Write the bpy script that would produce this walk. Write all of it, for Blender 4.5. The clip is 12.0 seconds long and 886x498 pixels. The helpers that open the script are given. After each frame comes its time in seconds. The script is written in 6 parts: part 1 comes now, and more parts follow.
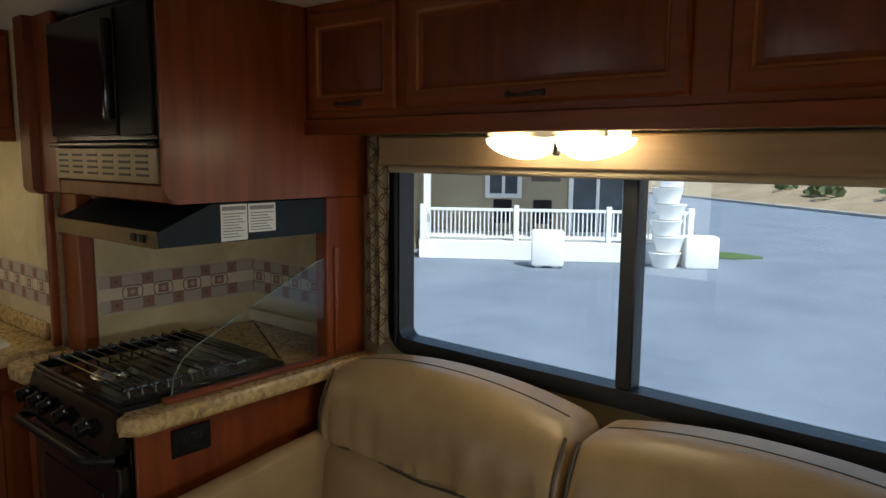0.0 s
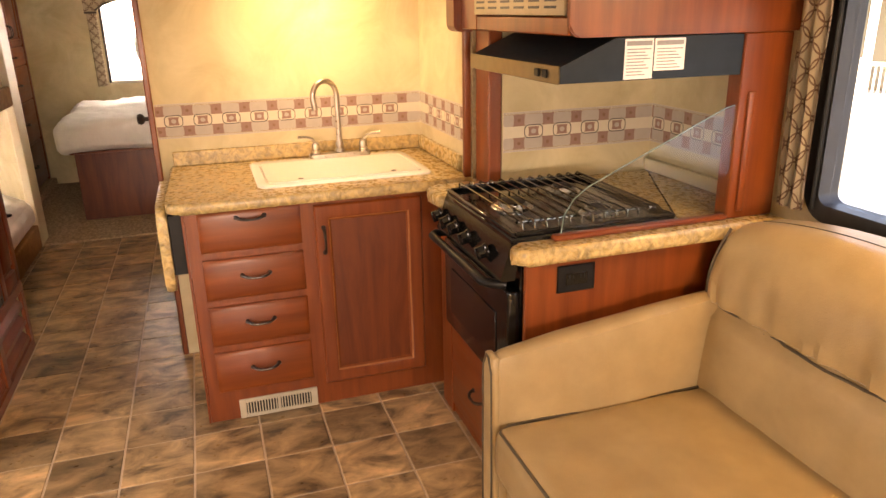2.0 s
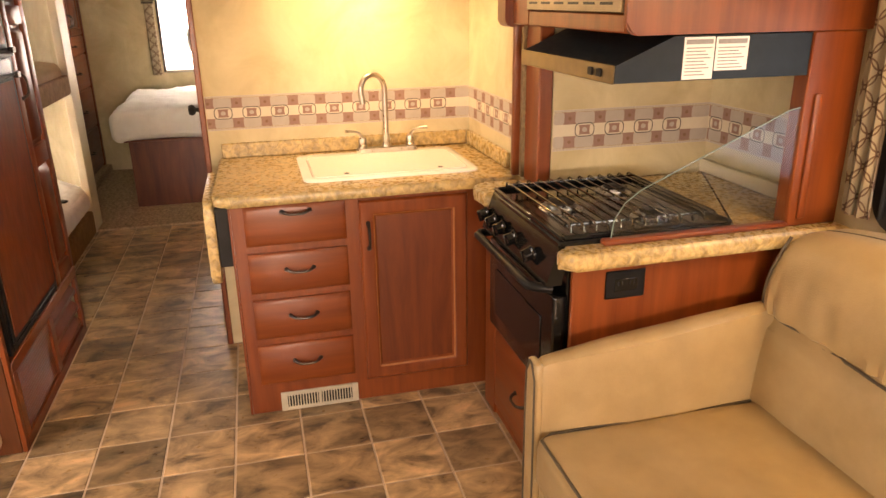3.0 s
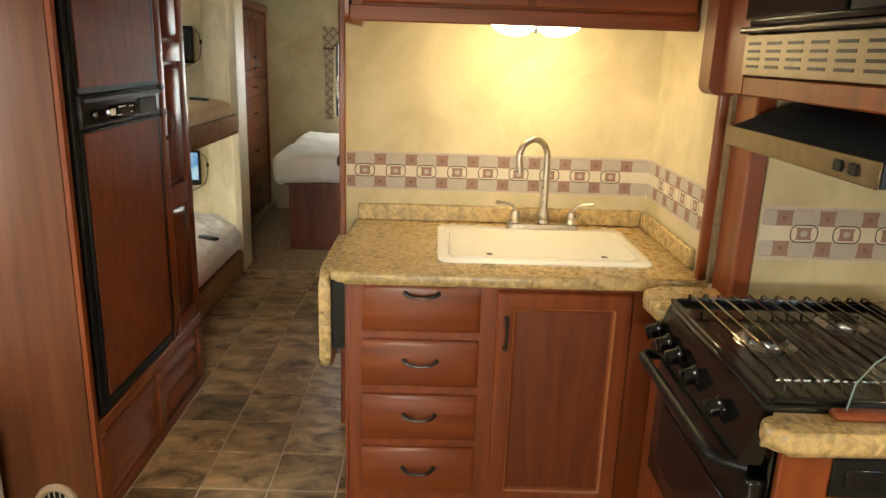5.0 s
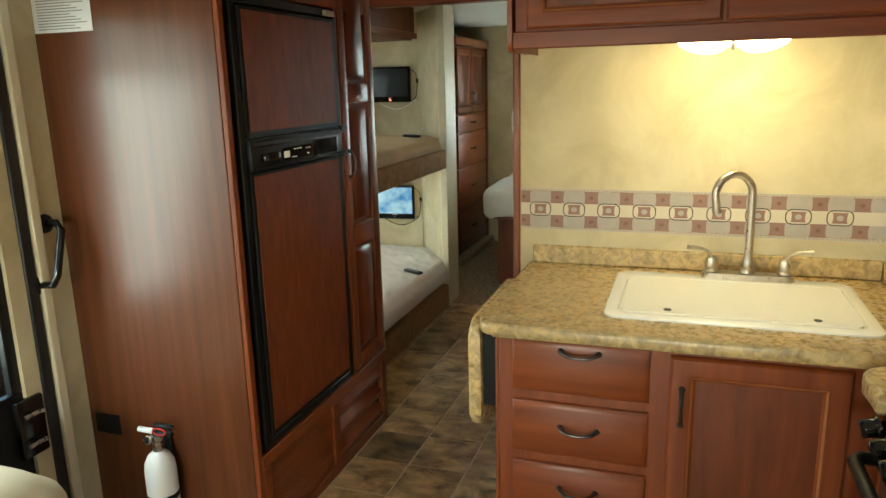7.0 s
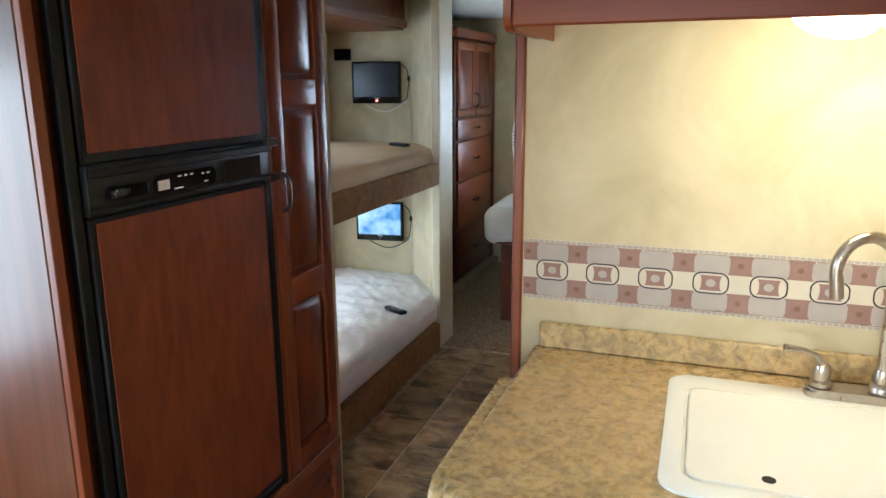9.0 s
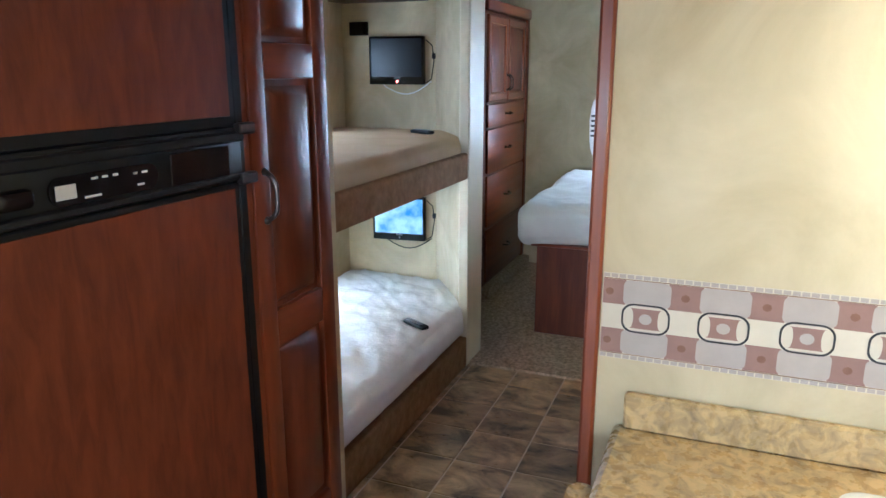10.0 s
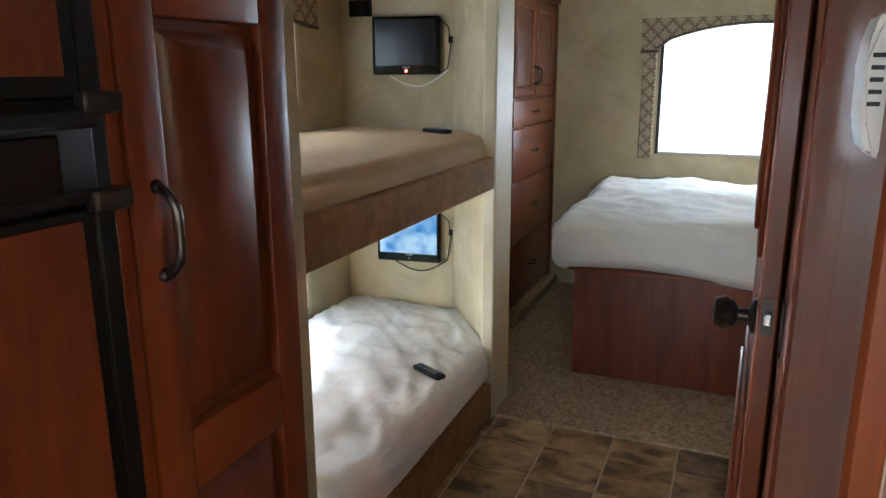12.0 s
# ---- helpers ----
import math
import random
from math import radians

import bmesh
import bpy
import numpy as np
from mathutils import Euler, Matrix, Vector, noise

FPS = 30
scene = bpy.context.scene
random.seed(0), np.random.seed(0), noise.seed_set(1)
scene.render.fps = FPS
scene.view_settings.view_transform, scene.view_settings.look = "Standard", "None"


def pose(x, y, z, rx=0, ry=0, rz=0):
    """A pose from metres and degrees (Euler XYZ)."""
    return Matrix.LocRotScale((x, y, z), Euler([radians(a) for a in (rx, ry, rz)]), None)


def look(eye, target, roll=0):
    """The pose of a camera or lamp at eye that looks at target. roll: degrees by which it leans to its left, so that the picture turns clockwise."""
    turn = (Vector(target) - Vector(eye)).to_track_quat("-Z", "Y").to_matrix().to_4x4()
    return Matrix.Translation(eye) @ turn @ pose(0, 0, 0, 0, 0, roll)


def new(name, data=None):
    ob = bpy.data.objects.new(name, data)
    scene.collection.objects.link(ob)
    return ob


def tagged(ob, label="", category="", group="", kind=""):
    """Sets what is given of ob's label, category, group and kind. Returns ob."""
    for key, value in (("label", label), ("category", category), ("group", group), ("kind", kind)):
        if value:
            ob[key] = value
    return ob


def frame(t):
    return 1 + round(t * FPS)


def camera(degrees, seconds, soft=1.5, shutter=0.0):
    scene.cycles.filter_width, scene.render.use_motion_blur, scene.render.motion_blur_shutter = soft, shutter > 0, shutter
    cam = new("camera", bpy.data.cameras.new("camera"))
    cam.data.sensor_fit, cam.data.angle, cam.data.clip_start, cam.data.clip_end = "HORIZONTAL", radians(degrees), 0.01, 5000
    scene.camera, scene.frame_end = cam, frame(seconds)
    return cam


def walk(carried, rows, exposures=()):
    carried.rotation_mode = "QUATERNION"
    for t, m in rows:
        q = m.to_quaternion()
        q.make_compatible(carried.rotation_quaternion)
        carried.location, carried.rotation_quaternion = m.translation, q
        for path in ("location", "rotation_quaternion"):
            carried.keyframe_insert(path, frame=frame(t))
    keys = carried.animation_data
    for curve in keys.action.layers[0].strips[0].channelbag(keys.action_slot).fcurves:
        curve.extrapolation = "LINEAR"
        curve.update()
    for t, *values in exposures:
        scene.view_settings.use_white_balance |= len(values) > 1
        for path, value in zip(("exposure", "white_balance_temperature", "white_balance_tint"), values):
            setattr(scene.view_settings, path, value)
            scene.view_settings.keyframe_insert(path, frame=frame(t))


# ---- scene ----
cam = camera(63.7, 12.0)
PATH = [
    (0, (0.258, 0.336, 1.609), (-1.027, 1.847, 1.347), 0.5),
    (0.5, (0.221, 0.237, 1.589), (-1.313, 1.451, 1.173), 0.2),
    (1, (0.245, 0.274, 1.585), (-1.433, 1.214, 1.034), -0.3),
    (1.5, (0.203, 0.367, 1.564), (-1.557, 1.08, 0.938), -0.9),
    (2, (0.172, 0.388, 1.55), (-1.627, 0.978, 0.908), -1.1),
    (2.5, (0.163, 0.391, 1.548), (-1.659, 0.914, 0.911), -0.8),
    (2.7, (0.152, 0.39, 1.564), (-1.671, 0.895, 0.914), -0.9),
    (4.3, (-0.124, 0.51, 1.563), (-2.009, 0.765, 0.948), 1.1),
    (4.5, (-0.186, 0.479, 1.549), (-2.085, 0.718, 0.969), 1.7),
    (5, (-0.364, 0.526, 1.552), (-2.292, 0.56, 1.023), 1.9),
    (5.5, (-0.458, 0.671, 1.575), (-2.374, 0.373, 1.085), 0.5),
    (6, (-0.495, 0.751, 1.575), (-2.374, 0.252, 1.106), -0.2),
    (6.5, (-0.538, 0.768, 1.565), (-2.392, 0.176, 1.101), -1.0),
    (7, (-0.619, 0.746, 1.552), (-2.462, 0.115, 1.1), -1.4),
    (7.2, (-0.654, 0.709, 1.535), (-2.507, 0.092, 1.106), -1.3),
    (9, (-1.472, 0.577, 1.547), (-3.305, -0.082, 1.094), -0.3),
    (9.5, (-1.727, 0.47, 1.529), (-3.549, -0.206, 1.059), -0.2),
    (10, (-1.977, 0.357, 1.505), (-3.781, -0.354, 1.017), -0.0),
    (10.5, (-2.208, 0.312, 1.49), (-3.964, -0.505, 0.99), -1.0),
    (11, (-2.396, 0.229, 1.478), (-4.142, -0.615, 0.989), 0.2),
    (11.5, (-2.518, 0.129, 1.458), (-4.295, -0.657, 0.987), -0.3),
    (12, (-2.602, 0.071, 1.419), (-4.399, -0.669, 0.947), -0.2),
]
EXPOSURES = [(0.0, 0.4, 6000, 6), (0.5, 0.82, 7200, 11), (1.2, 2.36, 8100, 21), (1.5, 2.48, 8400, 24), (2.0, 2.75, 8800, 28), (2.7, 2.8, 8800, 28), (4.4, 2.65, 7200, 12), (5.2, 2.38, 6700, 2), (7.2, 2.3, 5950, -9), (8.8, 2.5, 5000, 2), (9.6, 2.68, 4850, 5), (10.4, 2.9, 4400, 7), (11.0, 2.88, 4650, 8), (12.0, 2.35, 5400, 6)]
walk(cam, [(t, look(eye, target, roll)) for t, eye, target, roll in PATH], EXPOSURES)

# ---- light ----
world = bpy.data.worlds.new("sky")
scene.world = world
world.use_nodes = True
wn = world.node_tree
sky = wn.nodes.new("ShaderNodeTexSky")
sky.sky_type, sky.sun_disc = "NISHITA", False
sky.sun_elevation, sky.sun_rotation = radians(54), radians(105)
wn.nodes["Background"].inputs[1].default_value = 0.15
wn.links.new(sky.outputs[0], wn.nodes["Background"].inputs[0])
sun = new("sun", bpy.data.lights.new("sun", "SUN"))
sun.data.energy, sun.data.angle, sun.data.color = 5.0, radians(0.6), (1.0, 0.96, 0.9)
sun.matrix_world = look((30, -8, 42), (0, 0, 0))
TV_GLOW = 0.13


def window_light(name, eye, target, wide, high, power, colour):
    """Sky light that comes in through an opening."""
    d = bpy.data.lights.new(name, "AREA")
    d.shape, d.size, d.size_y, d.energy, d.color = "RECTANGLE", wide, high, power, colour
    ob = new(name, d)
    ob.matrix_world = look(eye, target)
    return ob


SKYCOL = (1.0, 0.97, 0.92)
window_light("windscreen_light", (2.97, 0.0, 1.10), (1.5, 0.0, 0.0), 2.1, 0.7, 30.0, SKYCOL)
window_light("entry_light", (-1.90, -1.38, 1.14), (-1.90, 1, 0.5), 0.64, 0.95, 3.6, SKYCOL)
window_light("rear_window_light", (-7.46, 0.16, 1.33), (0, 0.16, 1.33), 1.1, 0.75, 10.0, SKYCOL)
window_light("bunk_window_light", (-4.5, -1.84, 1.50), (-4.5, 2, 1.5), 1.2, 0.38, 5.0, SKYCOL)
window_light("lower_bunk_window_light", (-4.5, -1.84, 0.56), (-4.5, 2, 0.56), 1.2, 0.3, 8.0, SKYCOL)


# ---- materials ----
def nodes_of(name):
    m = bpy.data.materials.new(name)
    m.use_nodes = True
    return m, m.node_tree.nodes, m.node_tree.links, m.node_tree.nodes["Principled BSDF"]


def put_in(n, sock, value):
    n.inputs[sock].default_value = value


def surf(name, a, b, scale=6.0, rough=0.5, metal=0.0, stretch=(1, 1, 1), detail=6.0, bump=0.0, bscale=60.0,
         coat=0.0, spread=(0.3, 0.7), rvar=0.08, spec=0.5, per_piece=0.0, distort=0.0, bdist=0.004):
    """Two colours mixed by noise in metres, with a fine bump and a roughness that varies."""
    m, N, L, p = nodes_of(name)
    tc = N.new("ShaderNodeTexCoord")
    mp = N.new("ShaderNodeMapping")
    put_in(mp, "Scale", stretch)
    L.new(tc.outputs["Object"], mp.inputs[0])
    nz = N.new("ShaderNodeTexNoise")
    put_in(nz, "Scale", scale), put_in(nz, "Detail", detail), put_in(nz, "Roughness", 0.6), put_in(nz, "Distortion", distort)
    L.new(mp.outputs[0], nz.inputs[0])
    rp = N.new("ShaderNodeValToRGB")
    rp.color_ramp.elements[0].position, rp.color_ramp.elements[1].position = spread
    rp.color_ramp.elements[0].color, rp.color_ramp.elements[1].color = (*a, 1), (*b, 1)
    L.new(nz.outputs[0], rp.inputs[0])
    out = rp.outputs[0]
    if per_piece:
        oi = N.new("ShaderNodeObjectInfo")
        mr = N.new("ShaderNodeMapRange")
        put_in(mr, "To Min", 1 - per_piece), put_in(mr, "To Max", 1 + per_piece)
        L.new(oi.outputs["Random"], mr.inputs[0])
        hs = N.new("ShaderNodeHueSaturation")
        L.new(mr.outputs[0], hs.inputs["Value"])
        L.new(out, hs.inputs["Color"])
        out = hs.outputs[0]
        ad = N.new("ShaderNodeVectorMath")
        cb = N.new("ShaderNodeCombineXYZ")
        ml = N.new("ShaderNodeMath")
        ml.operation = "MULTIPLY"
        ml.inputs[1].default_value = 37.0
        L.new(oi.outputs["Random"], ml.inputs[0])
        L.new(ml.outputs[0], cb.inputs[0]), L.new(ml.outputs[0], cb.inputs[1])
        L.new(tc.outputs["Object"], ad.inputs[0]), L.new(cb.outputs[0], ad.inputs[1])
        L.new(ad.outputs[0], mp.inputs[0])
    L.new(out, p.inputs["Base Color"])
    n2 = N.new("ShaderNodeTexNoise")
    put_in(n2, "Scale", bscale), put_in(n2, "Detail", 4.0)
    L.new(mp.outputs[0], n2.inputs[0])
    r2 = N.new("ShaderNodeMapRange")
    put_in(r2, "To Min", max(0.02, rough - rvar)), put_in(r2, "To Max", min(1.0, rough + rvar))
    L.new(n2.outputs[0], r2.inputs[0]), L.new(r2.outputs[0], p.inputs["Roughness"])
    if bump:
        bp = N.new("ShaderNodeBump")
        put_in(bp, "Strength", bump), put_in(bp, "Distance", bdist)
        L.new(n2.outputs[0], bp.inputs["Height"]), L.new(bp.outputs[0], p.inputs["Normal"])
    put_in(p, "Metallic", metal), put_in(p, "Coat Weight", coat), put_in(p, "Coat Roughness", 0.18)
    put_in(p, "Specular IOR Level", spec)
    return m


def glow(name, colour, strength):
    m, N, L, p = nodes_of(name)
    put_in(p, "Base Color", (*colour, 1)), put_in(p, "Emission Color", (*colour, 1)), put_in(p, "Emission Strength", strength)
    return m


def thin_glass(name):
    """Clear pane glass: sees through, with a gloss that grows towards grazing views."""
    m, N, L, p = nodes_of(name)
    tr, gl, fr, mx = N.new("ShaderNodeBsdfTransparent"), N.new("ShaderNodeBsdfGlossy"), N.new("ShaderNodeLayerWeight"), N.new("ShaderNodeMixShader")
    pw, ma = N.new("ShaderNodeMath"), N.new("ShaderNodeMath")
    pw.operation, pw.inputs[1].default_value = "POWER", 4.0
    ma.operation, ma.inputs[1].default_value, ma.inputs[2].default_value = "MULTIPLY_ADD", 0.6, 0.035
    put_in(tr, "Color", (0.95, 0.965, 0.96, 1)), put_in(gl, "Roughness", 0.02), put_in(fr, "Blend", 0.5)
    L.new(fr.outputs["Facing"], pw.inputs[0]), L.new(pw.outputs[0], ma.inputs[0]), L.new(ma.outputs[0], mx.inputs[0]), L.new(tr.outputs[0], mx.inputs[1]), L.new(gl.outputs[0], mx.inputs[2])
    L.new(mx.outputs[0], N["Material Output"].inputs[0])
    return m


WOOD_Z = surf("cherry_wood", (0.135, 0.026, 0.006), (0.235, 0.056, 0.013), 5, 0.38, stretch=(5, 5, 0.35), bump=0.03, bscale=10, coat=0.14, spec=0.4)
WOOD_Y = surf("cherry_wood_across", (0.135, 0.026, 0.006), (0.235, 0.056, 0.013), 5, 0.38, stretch=(5, 0.35, 5), bump=0.03, bscale=10, coat=0.14, spec=0.4)
WOOD_X = surf("cherry_wood_along", (0.135, 0.026, 0.006), (0.235, 0.056, 0.013), 5, 0.38, stretch=(0.35, 5, 5), bump=0.03, bscale=10, coat=0.14, spec=0.4)
WOOD_DARK = surf("cherry_panel", (0.10, 0.021, 0.006), (0.18, 0.041, 0.011), 5, 0.4, spread=(0.34, 0.68), distort=0.5, stretch=(3.5, 3.5, 0.45), bump=0.03, bscale=10, coat=0.14, spec=0.4)
# rubbed bead wood, lightened so the colour also holds the edge highlight
WOOD_BEAD = surf("rubbed_bead_highlight", (0.27, 0.09, 0.028), (0.36, 0.14, 0.05), 12, 0.32, bump=0.03, coat=0.2)
PANEL = surf("fridge_panel", (0.10, 0.021, 0.006), (0.20, 0.046, 0.013), 10, 0.5, spread=(0.28, 0.74), distort=0.5, stretch=(3.5, 3.5, 0.8), bump=0.03, bscale=12, coat=0.0, spec=0.25)
SIDE = surf("fridge_side_veneer", (0.075, 0.021, 0.007), (0.14, 0.042, 0.014), 6, 0.33, stretch=(5, 5, 0.25), bump=0.03, bscale=8, coat=0.2)
PAPER = surf("wallpaper", (0.47, 0.385, 0.22), (0.68, 0.585, 0.38), 3.4, 0.75, detail=12, distort=0.8, bump=0.06, bscale=220)
TRIM_LIGHT = surf("cream_trim", (0.66, 0.58, 0.40), (0.72, 0.64, 0.45), 5, 0.45, bump=0.03)
CEIL = surf("ceiling_vinyl", (0.74, 0.72, 0.66), (0.79, 0.77, 0.71), 4, 0.7, bump=0.05, bscale=150)
TILE = surf("slate_vinyl_tile", (0.10, 0.064, 0.034), (0.68, 0.455, 0.235), 9, 0.30, stretch=(1.15, 0.7, 1), detail=14, bump=0.3, bscale=40, spread=(0.34, 0.72), per_piece=0.38, spec=0.45, distort=0.6)
GROUT = surf("pale_grout", (0.52, 0.40, 0.28), (0.62, 0.49, 0.36), 30, 0.7)
CARPET = surf("brown_carpet", (0.24, 0.175, 0.115), (0.66, 0.50, 0.34), 55, 0.95, bump=1.0, bscale=260, spec=0.1)
STONE = surf("granite_laminate", (0.19, 0.135, 0.065), (0.58, 0.41, 0.18), 34, 0.28, detail=15, spread=(0.27, 0.60), bump=0.02, coat=0.1, distort=0.9)
LEATHER = surf("tan_leather", (0.31, 0.215, 0.105), (0.40, 0.285, 0.145), 7, 0.34, bump=0.18, bscale=240, rvar=0.06, spec=0.45)
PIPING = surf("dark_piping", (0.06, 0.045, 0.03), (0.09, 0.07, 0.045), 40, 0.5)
WHITE_SINK = surf("white_sink", (0.88, 0.87, 0.82), (0.90, 0.89, 0.85), 5, 0.22, coat=0.4)
BLACK = surf("black_enamel", (0.004, 0.004, 0.004), (0.008, 0.008, 0.008), 20, 0.14, rvar=0.05, coat=0.0, spec=0.5)
BLACK_MATT = surf("black_plastic", (0.005, 0.005, 0.005), (0.009, 0.009, 0.009), 30, 0.42, bump=0.03, spec=0.25)
BRONZE = surf("dark_bronze", (0.05, 0.04, 0.035), (0.09, 0.075, 0.065), 40, 0.32, metal=0.8)
NICKEL = surf("brushed_nickel", (0.42, 0.36, 0.29), (0.52, 0.46, 0.38), 60, 0.3, metal=1.0)
STEEL = surf("bright_steel", (0.55, 0.54, 0.52), (0.66, 0.65, 0.63), 50, 0.28, metal=1.0)
SHEET = surf("white_sheet", (0.74, 0.72, 0.69), (0.82, 0.81, 0.79), 5, 0.85, bump=0.5, bscale=11, bdist=0.02, distort=0.4)
TAN_SHEET = surf("tan_sheet", (0.52, 0.36, 0.18), (0.60, 0.43, 0.24), 5, 0.85, bump=0.12, bscale=150)
SUEDE = surf("brown_suede", (0.24, 0.135, 0.055), (0.38, 0.225, 0.10), 22, 0.9, bump=0.2, bscale=120, spec=0.2)
WHITE = surf("white_plastic", (0.76, 0.76, 0.74), (0.80, 0.80, 0.78), 12, 0.4)
BEIGE = surf("beige_metal", (0.42, 0.38, 0.29), (0.48, 0.43, 0.33), 20, 0.42)
GLASS = thin_glass("clear_glass")
LAMP = glow("lit_frosted_glass", (1.0, 0.80, 0.50), 9.0)


# ---- builders ----
def box(bm, x0, x1, y0, y1, z0, z1, bevel=0.0, seg=1):
    vs = [bm.verts.new((x, y, z)) for x in (x0, x1) for y in (y0, y1) for z in (z0, z1)]
    fs = [bm.faces.new([vs[i] for i in f]) for f in
          ((0, 1, 3, 2), (4, 6, 7, 5), (0, 4, 5, 1), (2, 3, 7, 6), (0, 2, 6, 4), (1, 5, 7, 3))]
    if bevel:
        es = list({e for f in fs for e in f.edges})
        bmesh.ops.bevel(bm, geom=es, offset=bevel, segments=seg, affect="EDGES", profile=0.5, clamp_overlap=True)
    return bm


def boxes(*specs):
    bm = bmesh.new()
    for s in specs:
        box(bm, *s)
    return bm


def finish(name, bm, mat, smooth=True):
    me = bpy.data.meshes.new(name)
    bmesh.ops.recalc_face_normals(bm, faces=bm.faces)
    bm.to_mesh(me)
    bm.free()
    me.materials.append(mat)
    if smooth:
        me.shade_smooth()
        me.set_sharp_from_angle(angle=radians(38))
    return me


def part(name, bm, mat, parent=None, label=""):
    """Links a bmesh, built in world metres, as one mesh under a thing or a part."""
    ob = new(name, finish(name, bm, mat))
    if parent:
        ob.parent = parent
        if parent.data is None:
            ob.matrix_parent_inverse = Matrix.Translation(parent.location).inverted()
    if label:
        tagged(ob, label)
    return ob


def thing(name, at, label, category, group="", kind=""):
    ob = new(name)
    ob.location = at
    ob.empty_display_size = 0.05
    return tagged(ob, label, category, group, kind)


def solid(name, bm, mat, label, category, group="", kind=""):
    return tagged(part(name, bm, mat), label, category, group, kind)


def structure(name, bm, mat, label, category="wall"):
    return solid(name, bm, mat, label, category, kind="structure")


def tube(bm, pts, r, seg=10, closed=False, ends=True):
    """A round tube along points; r is a number or one per point."""
    pts = [Vector(p) for p in pts]
    n = len(pts)
    rs = r if isinstance(r, (list, tuple)) else [r] * n
    rings, up = [], None
    for i, p in enumerate(pts):
        if closed:
            d = pts[(i + 1) % n] - pts[i - 1]
        else:
            d = pts[min(i + 1, n - 1)] - pts[max(i - 1, 0)]
        d.normalize()
        if up is None:
            up = d.orthogonal().normalized()
        up = (up - d * up.dot(d)).normalized()
        side = d.cross(up)
        rings.append([bm.verts.new(p + (up * math.cos(a) + side * math.sin(a)) * rs[i])
                      for a in [2 * math.pi * k / seg for k in range(seg)]])
    for i in range(n if closed else n - 1):
        a, b = rings[i], rings[(i + 1) % n]
        for k in range(seg):
            bm.faces.new((a[k], a[(k + 1) % seg], b[(k + 1) % seg], b[k]))
    if ends and not closed:
        bm.faces.new(list(reversed(rings[0])))
        bm.faces.new(rings[-1])
    return bm


def lathe(bm, at, profile, axis="z", seg=20):
    """Turns (radius, height) pairs round an axis through at."""
    m = {"z": Matrix(), "x": Matrix.Rotation(radians(90), 4, "Y"), "y": Matrix.Rotation(radians(-90), 4, "X")}[axis]
    m = Matrix.Translation(at) @ m
    rings = [[bm.verts.new(m @ Vector((r * math.cos(2 * math.pi * k / seg), r * math.sin(2 * math.pi * k / seg), h)))
              for k in range(seg)] for r, h in profile]
    for a, b in zip(rings, rings[1:]):
        for k in range(seg):
            bm.faces.new((a[k], a[(k + 1) % seg], b[(k + 1) % seg], b[k]))
    bm.faces.new(list(reversed(rings[0])))
    bm.faces.new(rings[-1])
    return bm


def extrude_profile(bm, pts, axis, a, b):
    """A closed outline in the two other axes (in x, y, z order), drawn out along axis from a to b."""
    i = "xyz".index(axis)

    def at(p, v):
        q = list(p)
        q.insert(i, v)
        return bm.verts.new(q)
    r0, r1 = [at(p, a) for p in pts], [at(p, b) for p in pts]
    n = len(pts)
    for k in range(n):
        bm.faces.new((r0[k], r0[(k + 1) % n], r1[(k + 1) % n], r1[k]))
    bm.faces.new(r0)
    bm.faces.new(r1)
    return bm


def rounded(x0, x1, y0, y1, r, seg=5, corners=(1, 1, 1, 1)):
    """Outline of a rectangle with rounded corners, from the lower left round."""
    out = []
    for (cx, cy, a), on in zip(((x0 + r, y0 + r, 180), (x1 - r, y0 + r, 270), (x1 - r, y1 - r, 0), (x0 + r, y1 - r, 90)), corners):
        if not on:
            out.append((x0 if a in (180, 90) else x1, y0 if a in (180, 270) else y1))
            continue
        out += [(cx + r * math.cos(radians(a + 90 * k / seg)), cy + r * math.sin(radians(a + 90 * k / seg))) for k in range(seg + 1)]
    return out


def facing(way, d):
    """Maps (across, up, out) to the world for a front at distance d: '+x', '+y' or '-y'."""
    return {"+x": Matrix(((0, 0, 1, d), (1, 0, 0, 0), (0, 1, 0, 0), (0, 0, 0, 1))),
            "+y": Matrix(((1, 0, 0, 0), (0, 0, 1, d), (0, 1, 0, 0), (0, 0, 0, 1))),
            "-y": Matrix(((1, 0, 0, 0), (0, 0, -1, d), (0, 1, 0, 0), (0, 0, 0, 1)))}[way]


def put(bm, m):
    bm.transform(m)
    return bm


